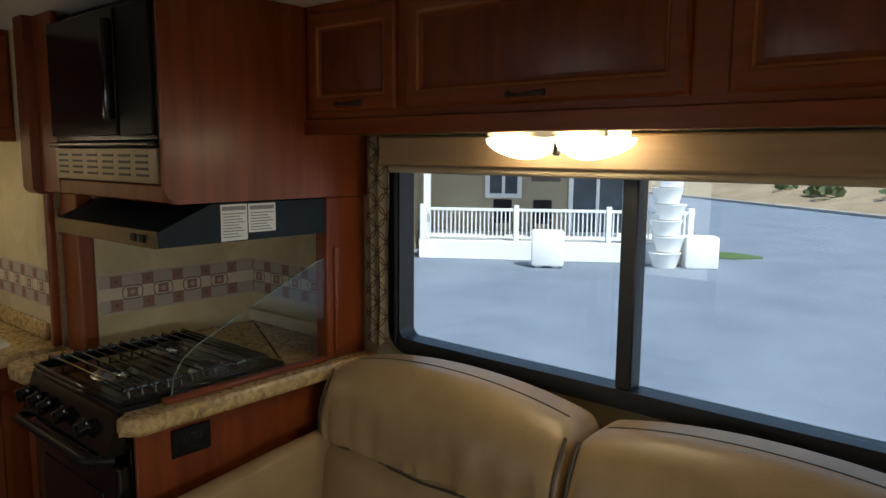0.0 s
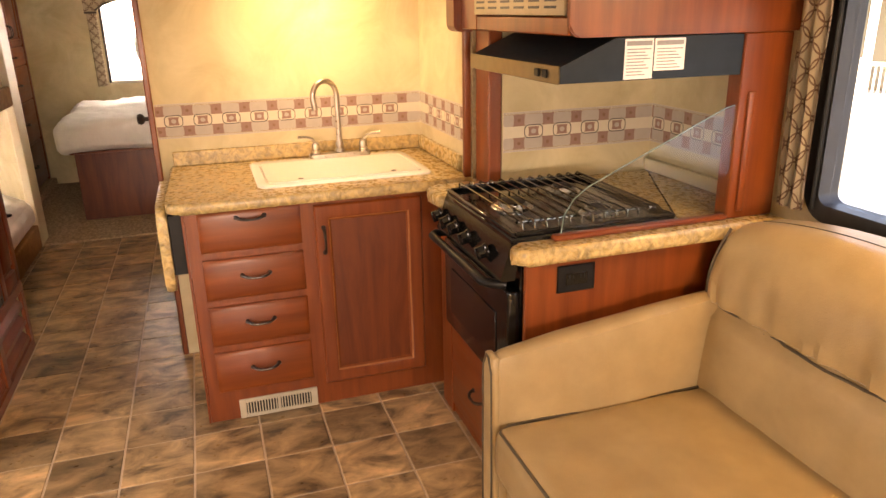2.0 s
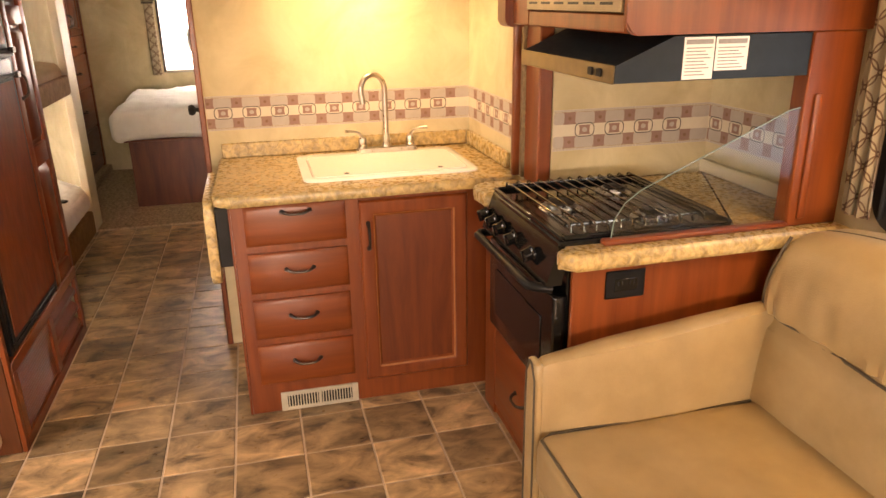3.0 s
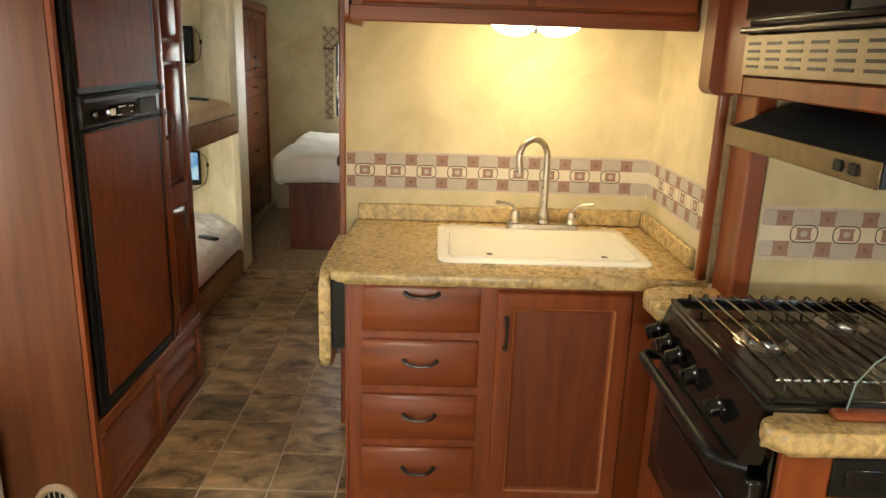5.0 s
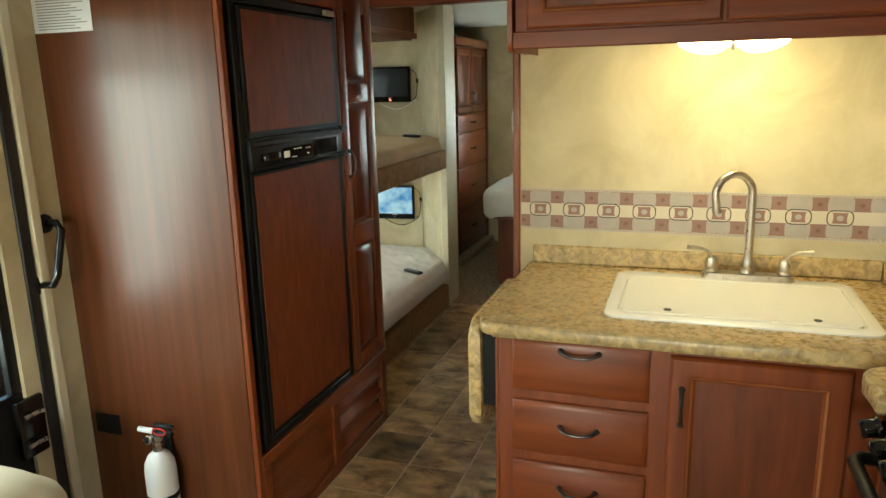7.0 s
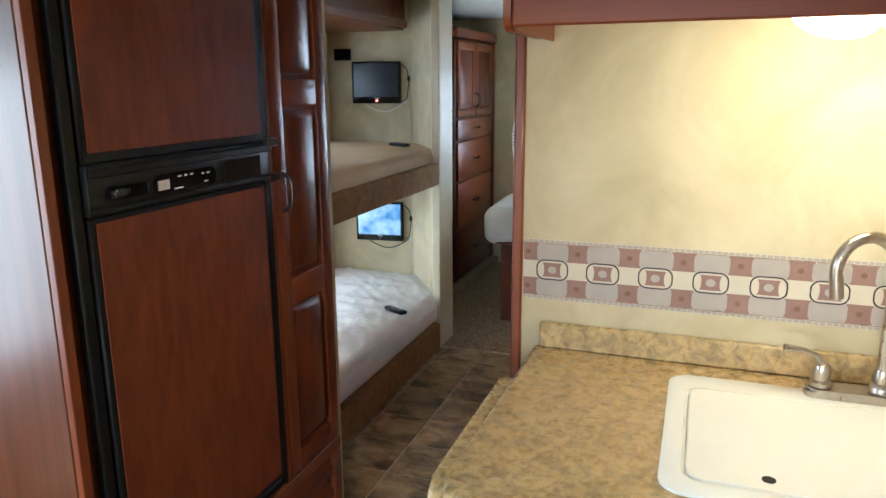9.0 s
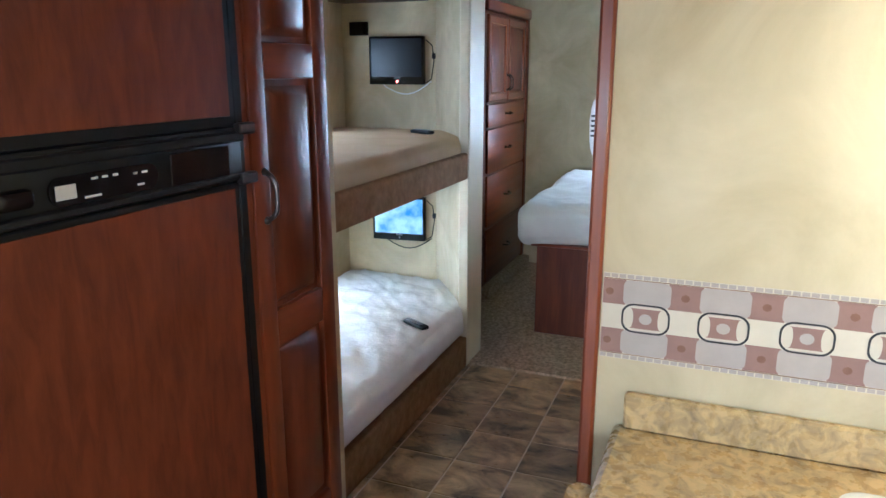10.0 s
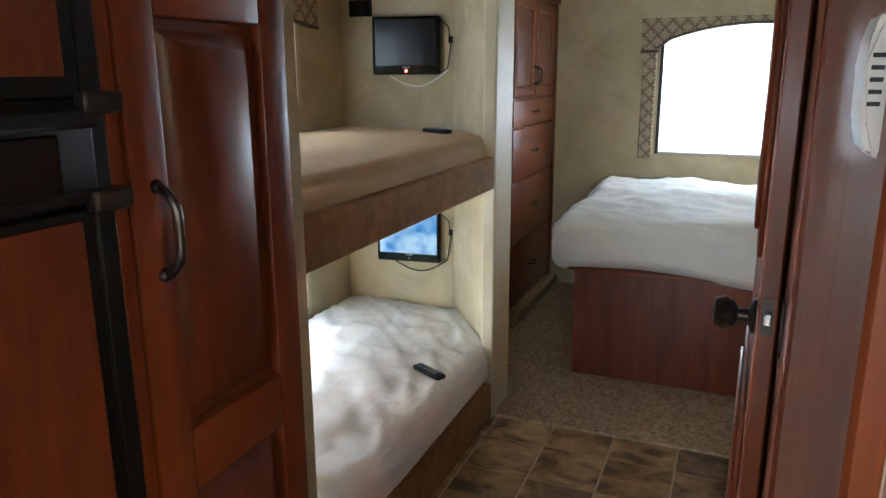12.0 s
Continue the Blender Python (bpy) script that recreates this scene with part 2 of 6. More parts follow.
def panel_door(parent, m, u0, u1, v0, v1, mat, inner, style="flat", rail=0.05, thick=0.018, name="door"):
    """A framed cabinet door with a flat or raised middle panel."""
    bm = bmesh.new()
    loops = []
    for e, w in ((0, 0.0), (0, thick - 0.008), (0.003, thick - 0.004), (0.008, thick), (rail - 0.008, thick), (rail - 0.003, thick - 0.002), (rail + 0.004, thick - 0.007), (rail + 0.010, 0.0065), (rail + 0.010, 0.0)):
        loops.append([bm.verts.new((x, y, w)) for x, y in ((u0 + e, v0 + e), (u1 - e, v0 + e), (u1 - e, v1 - e), (u0 + e, v1 - e))])
    for la, lb in zip(loops, loops[1:] + loops[:1]):
        for k in range(4):
            bm.faces.new((la[k], la[(k + 1) % 4], lb[(k + 1) % 4], lb[k]))
    rail += 0.010
    a, b, c, d = u0 + rail, u1 - rail, v0 + rail, v1 - rail
    door = part(name, put(bm, m), mat, parent)
    bead = bmesh.new()
    e, f, w = rail - 0.0125, rail - 0.0065, thick - 0.0035
    la, lb, lc, ld = [[bead.verts.new((x, y, h)) for x, y in ((u0 + o, v0 + o), (u1 - o, v0 + o), (u1 - o, v1 - o), (u0 + o, v1 - o))] for o, h in ((e, w - 0.004), (e + 0.001, w + 0.0032), (f, w), (f, w - 0.004))]
    for p, q in ((la, lb), (lb, lc), (lc, ld), (ld, la)):
        for k in range(4):
            bead.faces.new((p[k], p[(k + 1) % 4], q[(k + 1) % 4], q[k]))
    part("bead", put(bead, m), WOOD_BEAD, door, "rubbed bead with its edge highlight put into a paler colour")
    bm = box(bmesh.new(), a, b, c, d, 0.001, 0.006)
    if style == "raised":
        e, g = 0.008, 0.034
        lo = [bm.verts.new((x, y, 0.006)) for x, y in ((a + e, c + e), (b - e, c + e), (b - e, d - e), (a + e, d - e))]
        hi = [bm.verts.new((x, y, 0.018)) for x, y in ((a + e + g, c + e + g), (b - e - g, c + e + g), (b - e - g, d - e - g), (a + e + g, d - e - g))]
        for k in range(4):
            bm.faces.new((lo[k], lo[(k + 1) % 4], hi[(k + 1) % 4], hi[k]))
        bm.faces.new(hi)
    part("panel", put(bm, m), inner, door)
    return door


def bow_handle(parent, m, u, v, upright=False, size=0.05, mat=None):
    pts = []
    for k in range(13):
        s = -1 + 2 * k / 12
        out = 0.004 + 0.026 * (1 - s ** 4)
        pts.append((u, v + s * size, out) if upright else (u + s * size, v - 0.006 * (1 - s * s), out))
    bm = tube(bmesh.new(), pts, [0.0062 if k in (0, 12) else 0.0042 + 0.002 * abs(-1 + k / 6) for k in range(13)], 8)
    for s in (-1, 1):
        c = (u, v + s * size, 0) if upright else (u + s * size, v, 0)
        lathe(bm, c, [(0.009, 0.0), (0.009, 0.004), (0.006, 0.008)], "z", 10)
    return part("handle", put(bm, m), mat or BRONZE, parent, "dark bronze bow handle")


def cushion(x0, x1, y0, y1, z0, z1, r=0.05, puff=0.0, cuts=12, warp=None):
    """A soft box: round edges, faces that bulge, and a warp of the reader's choice."""
    bm = bmesh.new()
    bmesh.ops.create_cube(bm, size=2.0)
    bmesh.ops.subdivide_edges(bm, edges=bm.edges[:], cuts=cuts, use_grid_fill=True)
    c = Vector(((x0 + x1) / 2, (y0 + y1) / 2, (z0 + z1) / 2))
    h = Vector(((x1 - x0) / 2, (y1 - y0) / 2, (z1 - z0) / 2))
    for v in bm.verts:
        p = v.co.copy()
        # gather the rows towards the edges, where the rounding is
        p = Vector([math.sin(q * math.pi / 2) * 0.55 + q * 0.45 for q in p])
        q = Vector([p[i] * h[i] for i in range(3)])
        core = Vector([max(-(h[i] - r), min(h[i] - r, q[i])) for i in range(3)])
        d = q - core
        if d.length > 1e-6:
            big = max(abs(e) for e in d)
            q = core + d.normalized() * min(r, big if d.length < r else r)
        for i in range(3):
            if abs(v.co[i]) > 0.999:
                o = [p[k] for k in range(3) if k != i]
                q[i] += math.copysign(puff * (1 - o[0] ** 2) * (1 - o[1] ** 2), p[i])
        w = c + q
        v.co = warp(w, p) if warp else w
    return bm


def folds(p, scale, high):
    """Creases of a loose sheet."""
    a = noise.noise(Vector((p.x * scale, p.y * scale * 0.7, p.z * scale + 3)))
    b = noise.noise(Vector((p.x * scale * 2.3 + 9, p.y * scale * 2.1, p.z * scale)))
    c = noise.noise(Vector((p.x * scale * 5 + 2, p.y * scale * 5, 7)))
    return high * ((1 - abs(a) * 2) * 0.6 + (1 - abs(b) * 2) * 0.35 + c * 0.12)


def ring_fabric(name, ground, ink, cell=0.06):
    """Cloth printed with rows of overlapping rings."""
    m, N, L, p = nodes_of(name)
    tc = N.new("ShaderNodeTexCoord")
    sx = N.new("ShaderNodeSeparateXYZ")
    L.new(tc.outputs["Object"], sx.inputs[0])

    def math_node(op, a, b=None):
        n = N.new("ShaderNodeMath")
        n.operation = op
        for i, s in enumerate((a, b)):
            if s is None:
                continue
            if isinstance(s, (int, float)):
                n.inputs[i].default_value = s
            else:
                L.new(s, n.inputs[i])
        return n.outputs[0]
    across = math_node("ADD", sx.outputs[0], sx.outputs[1])
    rings = None
    for off in (0.0, 0.5):
        u = math_node("SUBTRACT", math_node("FRACT", math_node("ADD", math_node("DIVIDE", across, cell), off)), 0.5)
        v = math_node("SUBTRACT", math_node("FRACT", math_node("ADD", math_node("DIVIDE", sx.outputs[2], cell), off)), 0.5)
        d = math_node("SQRT", math_node("ADD", math_node("MULTIPLY", u, u), math_node("MULTIPLY", v, v)))
        ring = math_node("LESS_THAN", math_node("ABSOLUTE", math_node("SUBTRACT", d, 0.43)), 0.032)
        rings = ring if rings is None else math_node("MAXIMUM", rings, ring)
    mx = N.new("ShaderNodeMix")
    mx.data_type = "RGBA"
    mx.inputs[6].default_value, mx.inputs[7].default_value = (*ground, 1), (*ink, 1)
    L.new(rings, mx.inputs[0]), L.new(mx.outputs[2], p.inputs["Base Color"])
    put_in(p, "Roughness", 0.85)
    nz = N.new("ShaderNodeTexNoise")
    put_in(nz, "Scale", 400.0)
    bp = N.new("ShaderNodeBump")
    put_in(bp, "Strength", 0.2), put_in(bp, "Distance", 0.002)
    L.new(nz.outputs[0], bp.inputs["Height"]), L.new(bp.outputs[0], p.inputs["Normal"])
    return m


def blind_cloth(name):
    m, N, L, p = nodes_of(name)
    put_in(p, "Base Color", (0.85, 0.86, 0.86, 1)), put_in(p, "Roughness", 0.9)
    tr = N.new("ShaderNodeBsdfTranslucent")
    put_in(tr, "Color", (0.85, 0.88, 0.90, 1))
    mx = N.new("ShaderNodeMixShader")
    put_in(mx, 0, 0.5)
    L.new(p.outputs[0], mx.inputs[1]), L.new(tr.outputs[0], mx.inputs[2])
    L.new(mx.outputs[0], N["Material Output"].inputs[0])
    return m


FABRIC = ring_fabric("ring_print_fabric", (0.46, 0.38, 0.26), (0.17, 0.10, 0.06), 0.085)
BLIND = blind_cloth("pleated_blind_cloth")
INK = surf("border_dark_line", (0.025, 0.023, 0.025), (0.04, 0.036, 0.036), 50, 0.7)
B_GREY = surf("border_grey", (0.42, 0.36, 0.315), (0.46, 0.40, 0.35), 30, 0.75)
B_PINK = surf("border_rose", (0.27, 0.155, 0.125), (0.32, 0.19, 0.15), 30, 0.75)
B_CREAM = surf("border_cream", (0.62, 0.55, 0.42), (0.66, 0.59, 0.46), 30, 0.75)
B_DOT = surf("border_brown_dot", (0.20, 0.10, 0.06), (0.25, 0.13, 0.08), 40, 0.75)
GREY_PAPER = surf("printed_paper", (0.70, 0.71, 0.70), (0.76, 0.77, 0.76), 8, 0.7)
PRINT = surf("grey_print", (0.22, 0.22, 0.23), (0.28, 0.28, 0.29), 50, 0.7)
BLUE_BLACK = surf("hood_paint", (0.009, 0.016, 0.024), (0.013, 0.022, 0.032), 20, 0.5, rvar=0.06, bump=0.03, spec=0.2)
HOOD_METAL = surf("hood_front_metal", (0.19, 0.145, 0.085), (0.24, 0.185, 0.11), 30, 0.35, metal=0.9)
RED = surf("red_plastic", (0.5, 0.03, 0.02), (0.55, 0.04, 0.03), 30, 0.4)


# ---- large structure ----
H = 2.06
X_SINK, Y_SIDE, Y_WIN, Y_CURB = -3.142, 1.376, 2.07, -1.222
floor = structure("floor", boxes((-5.28, 3.0, -1.6, 2.3, -0.06, -0.003)), GROUT, "dark slate-look vinyl tile floor with pale grout lines", "floor")
structure("floor_bedroom", boxes((-7.5, -5.28, -1.9, 1.5, -0.06, 0.012)), CARPET, "short brown carpet in the bedroom", "carpet")
structure("ceiling", boxes((-7.5, 3.0, -1.9, 2.3, H, H + 0.05)), CEIL, "plain off-white vinyl ceiling", "ceiling")
# partition behind the sink, with its wooden end trim
structure("wall_sink", boxes((X_SINK - 0.04, X_SINK, 0.185, Y_SIDE + 0.05, 0, H)), PAPER, "mottled cream wallpaper partition behind the sink")
structure("trim_partition", boxes((X_SINK - 0.045, X_SINK + 0.012, 0.160, 0.185, 0, H, 0.005)), WOOD_Z, "cherry wood corner trim on the partition end", "trim")
structure("wall_sink_side", boxes((X_SINK, -2.40, Y_SIDE, Y_SIDE + 0.05, 0, H)), PAPER, "mottled cream wallpaper wall beside the sink")
structure("wall_slide_end", boxes((-2.31, -2.268, 1.427, Y_WIN, 0, H)), PAPER, "mottled cream wallpaper wall beside the stove")
WX0, WX1, WZ0, WZ1 = -1.397, 0.42, 0.982, 1.60
structure("wall_window", boxes((-2.31, WX0, Y_WIN, Y_WIN + 0.06, 0, H), (WX1, 3.0, Y_WIN, Y_WIN + 0.06, 0, H),
                               (WX0, WX1, Y_WIN, Y_WIN + 0.06, 0, WZ0), (WX0, WX1, Y_WIN, Y_WIN + 0.06, WZ1, H)), PAPER,
          "cream wallpaper outer wall with a wide window opening")
# kerb side: entry door opening, fridge wall, bunk recess
structure("wall_kerb", boxes((-3.55, -2.20, Y_CURB - 0.06, Y_CURB, 0, H), (-1.50, 3.0, Y_CURB - 0.06, Y_CURB, 0, H),
                             (-2.20, -1.50, Y_CURB - 0.06, Y_CURB, 1.98, H)), PAPER, "cream wallpaper wall round the entry door")
structure("wall_front", boxes((3.0, 3.06, -1.4, 0.0 - 1.1, 0, H), (3.0, 3.06, 1.1, 2.3, 0, H), (3.0, 3.06, -1.1, 1.1, 0, 0.95), (3.0, 3.06, -1.1, 1.1, 1.75, H)), PAPER,
          "front wall round the wide windscreen opening")
BY, BX0 = -1.735, -3.55
structure("wall_bunk_outer", boxes((-5.78, -5.33, BY - 0.05, BY, 0, H), (-3.91, BX0, BY - 0.05, BY, 0, H), (-5.33, -3.91, BY - 0.05, BY, 0, 0.335), (-5.33, -3.91, BY - 0.05, BY, 0.71, 1.305), (-5.33, -3.91, BY - 0.05, BY, 1.71, H)), PAPER,
          "cream wallpaper outer wall of the bunk recess")
BEX = -5.72
structure("wall_bunk_end", boxes((-5.78, BEX, BY, -1.16, 0, H)), PAPER, "cream wallpaper wall at the foot of the bunks")
structure("wall_bunk_head", boxes((BX0, -3.51, BY, -0.56, 0, H)), PAPER, "cream wallpaper wall at the head of the bunks")
structure("wall_bunk_chase", extrude_profile(bmesh.new(), [(BEX, -1.16), (-5.30, -0.868), (-5.262, -0.852), (-5.47, -0.852), (-5.78, -1.10), (-5.78, -1.16)], "z", 0, H), PAPER, "cream wallpaper slanted panel beside the bunk foot")
structure("trim_post", boxes((-5.472, -5.25, -0.85, -0.797, 0, H, 0.006)), TRIM_LIGHT, "cream painted corner post beside the bunks", "trim")
# bedroom
RX = -7.35
structure("wall_rear", boxes((RX - 0.06, RX, -1.9, -0.42, 0, H), (RX - 0.06, RX, 0.75, 1.5, 0, H), (RX - 0.06, RX, -0.42, 0.75, 0, 0.93), (RX - 0.06, RX, -0.42, 0.75, 1.72, H)), PAPER,
          "tan wallpaper rear wall with a window opening")
structure("wall_bedroom_kerb", boxes((RX, -5.78, -1.79, -1.73, 0, H)), PAPER, "tan wallpaper side wall of the bedroom")
structure("wall_bedroom_street", boxes((RX, -3.2, 1.38, 1.44, 0, H)), PAPER, "cream wallpaper side wall behind the bathroom")
structure("wall_bath_rear", boxes((-5.32, -5.28, 0.18, 1.38, 0, H)), PAPER, "cream wallpaper bathroom wall facing the bedroom")
structure("wall_corridor", boxes((-3.66, X_SINK - 0.045, 0.165, 0.20, 0, H), (-3.776, -3.661, 0.172, 0.20, 1.961, H), (-5.28, -4.47, 0.17, 0.20, 0, H), (-4.47, -3.776, 0.17, 0.20, 1.965, H)), WOOD_Z, "cherry wood panelled corridor wall", "wall")

structure("trim_header", boxes((-3.56, -3.50, -0.56, 0.165, 1.868, H - 0.001, 0.004)), WOOD_Y, "cherry wood header beam across the corridor ceiling", "trim")

# added box, never in view: keeps the windscreen lamp off the upper cabinets
structure("cab_light_block", boxes((1.5, 2.94, -1.28, 1.76, 1.36, H - 0.002, 0.02)), PAPER, "unseen box over the cab, added to shade the upper cabinets", "ceiling")

# ---- outside ----
ground = structure("ground", boxes((-400, 400, Y_WIN + 0.5, 600, -1.48, -1.33)), surf("asphalt", (0.13, 0.16, 0.205), (0.18, 0.215, 0.265), 0.6, 0.85, bump=0.3, bscale=30), "grey asphalt yard", "ground")


# ---- kitchen: the sink cabinet and what stands on it ----
FX = facing("+x", -2.463)
cab = thing("sink_cabinet", (-2.8, 0.73, 0), "cherry wood sink base cabinet with four drawers and a door", "cabinet")
part("body", boxes((X_SINK, -2.463, 0.272, Y_SIDE, 0.0, 0.866, 0.003)), WOOD_Z, cab)
part("side_panel", boxes((X_SINK + 0.001, -2.464, 0.2635, 0.2715, 0.0, 0.866)), WOOD_Z, cab)
for z0, z1 in ((0.714, 0.861), (0.526, 0.678), (0.336, 0.490), (0.138, 0.300)):
    z0 -= 0.006
    bm = bmesh.new()
    rims = [[bm.verts.new((x, y, w)) for x, y in ((0.316 + e, z0 + e), (0.686 - e, z0 + e), (0.686 - e, z1 - e), (0.316 + e, z1 - e))] for e, w in ((0, 0.0), (0, 0.010), (0.002, 0.0125), (0.012, 0.017), (0.017, 0.019))]
    for ra, rb in zip(rims, rims[1:]):
        for k in range(4):
            bm.faces.new((ra[k], ra[(k + 1) % 4], rb[(k + 1) % 4], rb[k]))
    bm.faces.new(rims[-1]), bm.faces.new(rims[0][::-1])
    dr = part("drawer", put(bm, FX), WOOD_Y, cab)
    bow_handle(dr, facing("+x", -2.444), 0.503, (z0 + z1) / 2 + (0.052 if z0 > 0.7 else 0.012))
door = panel_door(cab, FX, 0.736, 1.162, 0.095, 0.850, WOOD_Z, WOOD_DARK, "flat", 0.055)
bow_handle(door, facing("+x", -2.445), 0.768, 0.712, True)

vent = thing("floor_register", (-2.463, 0.54, 0.0), "beige metal heat register with black slots in the cabinet base", "vent")
bm = box(bmesh.new(), 0.385, 0.695, 0.002, 0.084, 0.0, 0.006, 0.002)
for s in ((0.385, 0.410), (0.535, 0.545), (0.67, 0.695)):
    box(bm, s[0], s[1], 0.002, 0.084, 0.005, 0.010, 0.002)
for s in ((0.002, 0.018), (0.068, 0.084)):
    box(bm, 0.410, 0.670, s[0], s[1], 0.005, 0.010, 0.002)
part("frame", put(bm, FX), BEIGE, vent)
bm = boxes((0.411, 0.534, 0.019, 0.067, 0.006, 0.0075), (0.546, 0.669, 0.019, 0.067, 0.006, 0.0075))
part("opening", put(bm, FX), BLACK_MATT, vent, "black duct opening")
for a, b in ((0.411, 0.534), (0.546, 0.669)):
    n = 11
    for k in range(n):
        u = a + (k + 0.5) * (b - a) / n
        part("fin", put(box(bmesh.new(), u - 0.0022, u + 0.0022, 0.018, 0.068, 0.0075, 0.0095), FX), BEIGE, vent)

top = thing("countertop", (-2.8, 0.8, 0.862), "mottled brown granite-look laminate sink countertop with rounded edge", "countertop")
# the slab, with a round front corner
bm = bmesh.new()
outline = [(X_SINK + 0.002, 0.2165)] + [(-2.475 + 0.05 * math.cos(a), 0.2665 + 0.05 * math.sin(a)) for a in [radians(-90 + 15 * k) for k in range(7)]] + [(-2.425, Y_SIDE - 0.002), (X_SINK + 0.002, Y_SIDE - 0.002)]
extrude_profile(bm, outline, "z", 0.867, 0.907)
es = [e for e in bm.edges if abs(e.verts[0].co.z - e.verts[1].co.z) < 1e-5 and not (e.verts[0].co.x < -3.1 and e.verts[1].co.x < -3.1)]
bmesh.ops.bevel(bm, geom=es, offset=0.016, segments=4, affect="EDGES", profile=0.5)
part("slab", bm, STONE, top)
part("backsplash", boxes((X_SINK + 0.001, X_SINK + 0.018, 0.235, Y_SIDE - 0.02, 0.9075, 0.972, 0.004)), STONE, top)
part("side_splash", boxes((X_SINK + 0.019, -2.56, Y_SIDE - 0.019, Y_SIDE - 0.001, 0.9075, 0.972, 0.004)), STONE, top)

leaf = thing("drop_leaf", (-2.7, 0.215, 0.5), "folded-down granite-look counter leaf hanging beside the sink cabinet", "counter leaf")
bm = bmesh.new()
extrude_profile(bm, rounded(-3.0, -2.482, 0.555, 0.884, 0.04, 5), "y", 0.178, 0.214)
bmesh.ops.bevel(bm, geom=[e for e in bm.edges if abs(e.verts[0].co.y - e.verts[1].co.y) < 1e-5], offset=0.012, segments=3, affect="EDGES", profile=0.5)
part("slab", bm, STONE, leaf)
for x in (-2.52, -2.90):
    part("bracket", boxes((x - 0.012, x + 0.012, 0.2145, 0.262, 0.62, 0.85, 0.003)), BLACK_MATT, leaf, "black folding bracket")

# the sink: rim, two sloping walls of basin, drain
sink = thing("kitchen_sink", (-2.82, 0.905, 0.9), "white drop-in sink covered by its white lid panels", "sink")
SX0, SX1, SY0, SY1 = -3.050, -2.552, 0.549, 1.250
bm = bmesh.new()
outer = rounded(SX0, SX1, SY0, SY1, 0.045, 6)
mid = rounded(SX0 + 0.012, SX1 - 0.012, SY0 + 0.012, SY1 - 0.012, 0.038, 6)
inn = rounded(SX0 + 0.075, SX1 - 0.035, SY0 + 0.035, SY1 - 0.035, 0.035, 6)
low = rounded(SX0 + 0.080, SX1 - 0.040, SY0 + 0.040, SY1 - 0.040, 0.033, 6)
rings = [[bm.verts.new((x, y, z)) for x, y in o] for o, z in ((outer, 0.9072), (outer, 0.912), (mid, 0.9175), (inn, 0.9170), (low, 0.9105))]
n = len(outer)
for a, b in zip(rings, rings[1:]):
    for k in range(n):
        bm.faces.new((a[k], a[(k + 1) % n], b[(k + 1) % n], b[k]))
bm.faces.new(rings[0]), bm.faces.new(rings[-1])
part("rim", bm, WHITE_SINK, sink)
bm = bmesh.new()
extrude_profile(bm, rounded(SX0 + 0.083, SX1 - 0.043, SY0 + 0.043, SY1 - 0.043, 0.032, 6), "z", 0.911, 0.9185)
part("lid", bm, WHITE_SINK, sink, "flat white sink cover")
for y in (0.72, 1.10):
    part("finger_hole", lathe(bmesh.new(), (SX1 - 0.075, y, 0.9186), [(0.011, 0), (0.011, 0.0012)], "z", 14), BLACK_MATT, sink, "dark finger hole")

tap = thing("faucet", (-3.085, 0.985, 0.915), "brushed nickel high-arc kitchen faucet with two lever handles", "faucet")
TX, TY = -3.020, 0.952
bm = bmesh.new()
extrude_profile(bm, rounded(TX - 0.026, TX + 0.026, TY - 0.138, TY + 0.138, 0.02, 5), "z", 0.9176, 0.936)
bmesh.ops.bevel(bm, geom=[e for e in bm.edges if e.verts[0].co.z > 0.93 and e.verts[1].co.z > 0.93], offset=0.006, segments=2, affect="EDGES")
part("base_plate", bm, NICKEL, tap)
pts = [(TX, TY, 0.94 + 0.025 * k) for k in range(11)]
for k in range(1, 17):
    a = radians(180 - 12.4 * k)
    r = 0.058 + 0.058 * math.cos(a)
    pts.append((TX + r * 0.30, TY - r * 0.95, 1.190 + 0.066 * math.sin(a)))
pts.append((pts[-1][0], pts[-1][1] + 0.004, pts[-1][2] - 0.035))
part("spout", tube(bmesh.new(), pts, [0.0120] * 26 + [0.0130, 0.0130], 14), NICKEL, tap)
part("spout_collar", lathe(bmesh.new(), (TX, TY, 0.938), [(0.022, 0), (0.022, 0.012), (0.016, 0.02), (0.019, 0.034), (0.014, 0.05)], "z", 18), NICKEL, tap)
for s in (-1, 1):
    hd = part("lever", lathe(bmesh.new(), (TX, TY + s * 0.108, 0.938), [(0.021, 0), (0.021, 0.008), (0.016, 0.014), (0.019, 0.03), (0.015, 0.045), (0.008, 0.05)], "z", 16), NICKEL, tap)
    part("lever_arm", tube(bmesh.new(), [(TX, TY + s * 0.108, 0.982), (TX + 0.006, TY + s * 0.122, 1.004), (TX + 0.012, TY + s * 0.145, 1.014), (TX + 0.022, TY + s * 0.185, 1.018)], [0.0075, 0.006, 0.0055, 0.008], 10), NICKEL, hd)


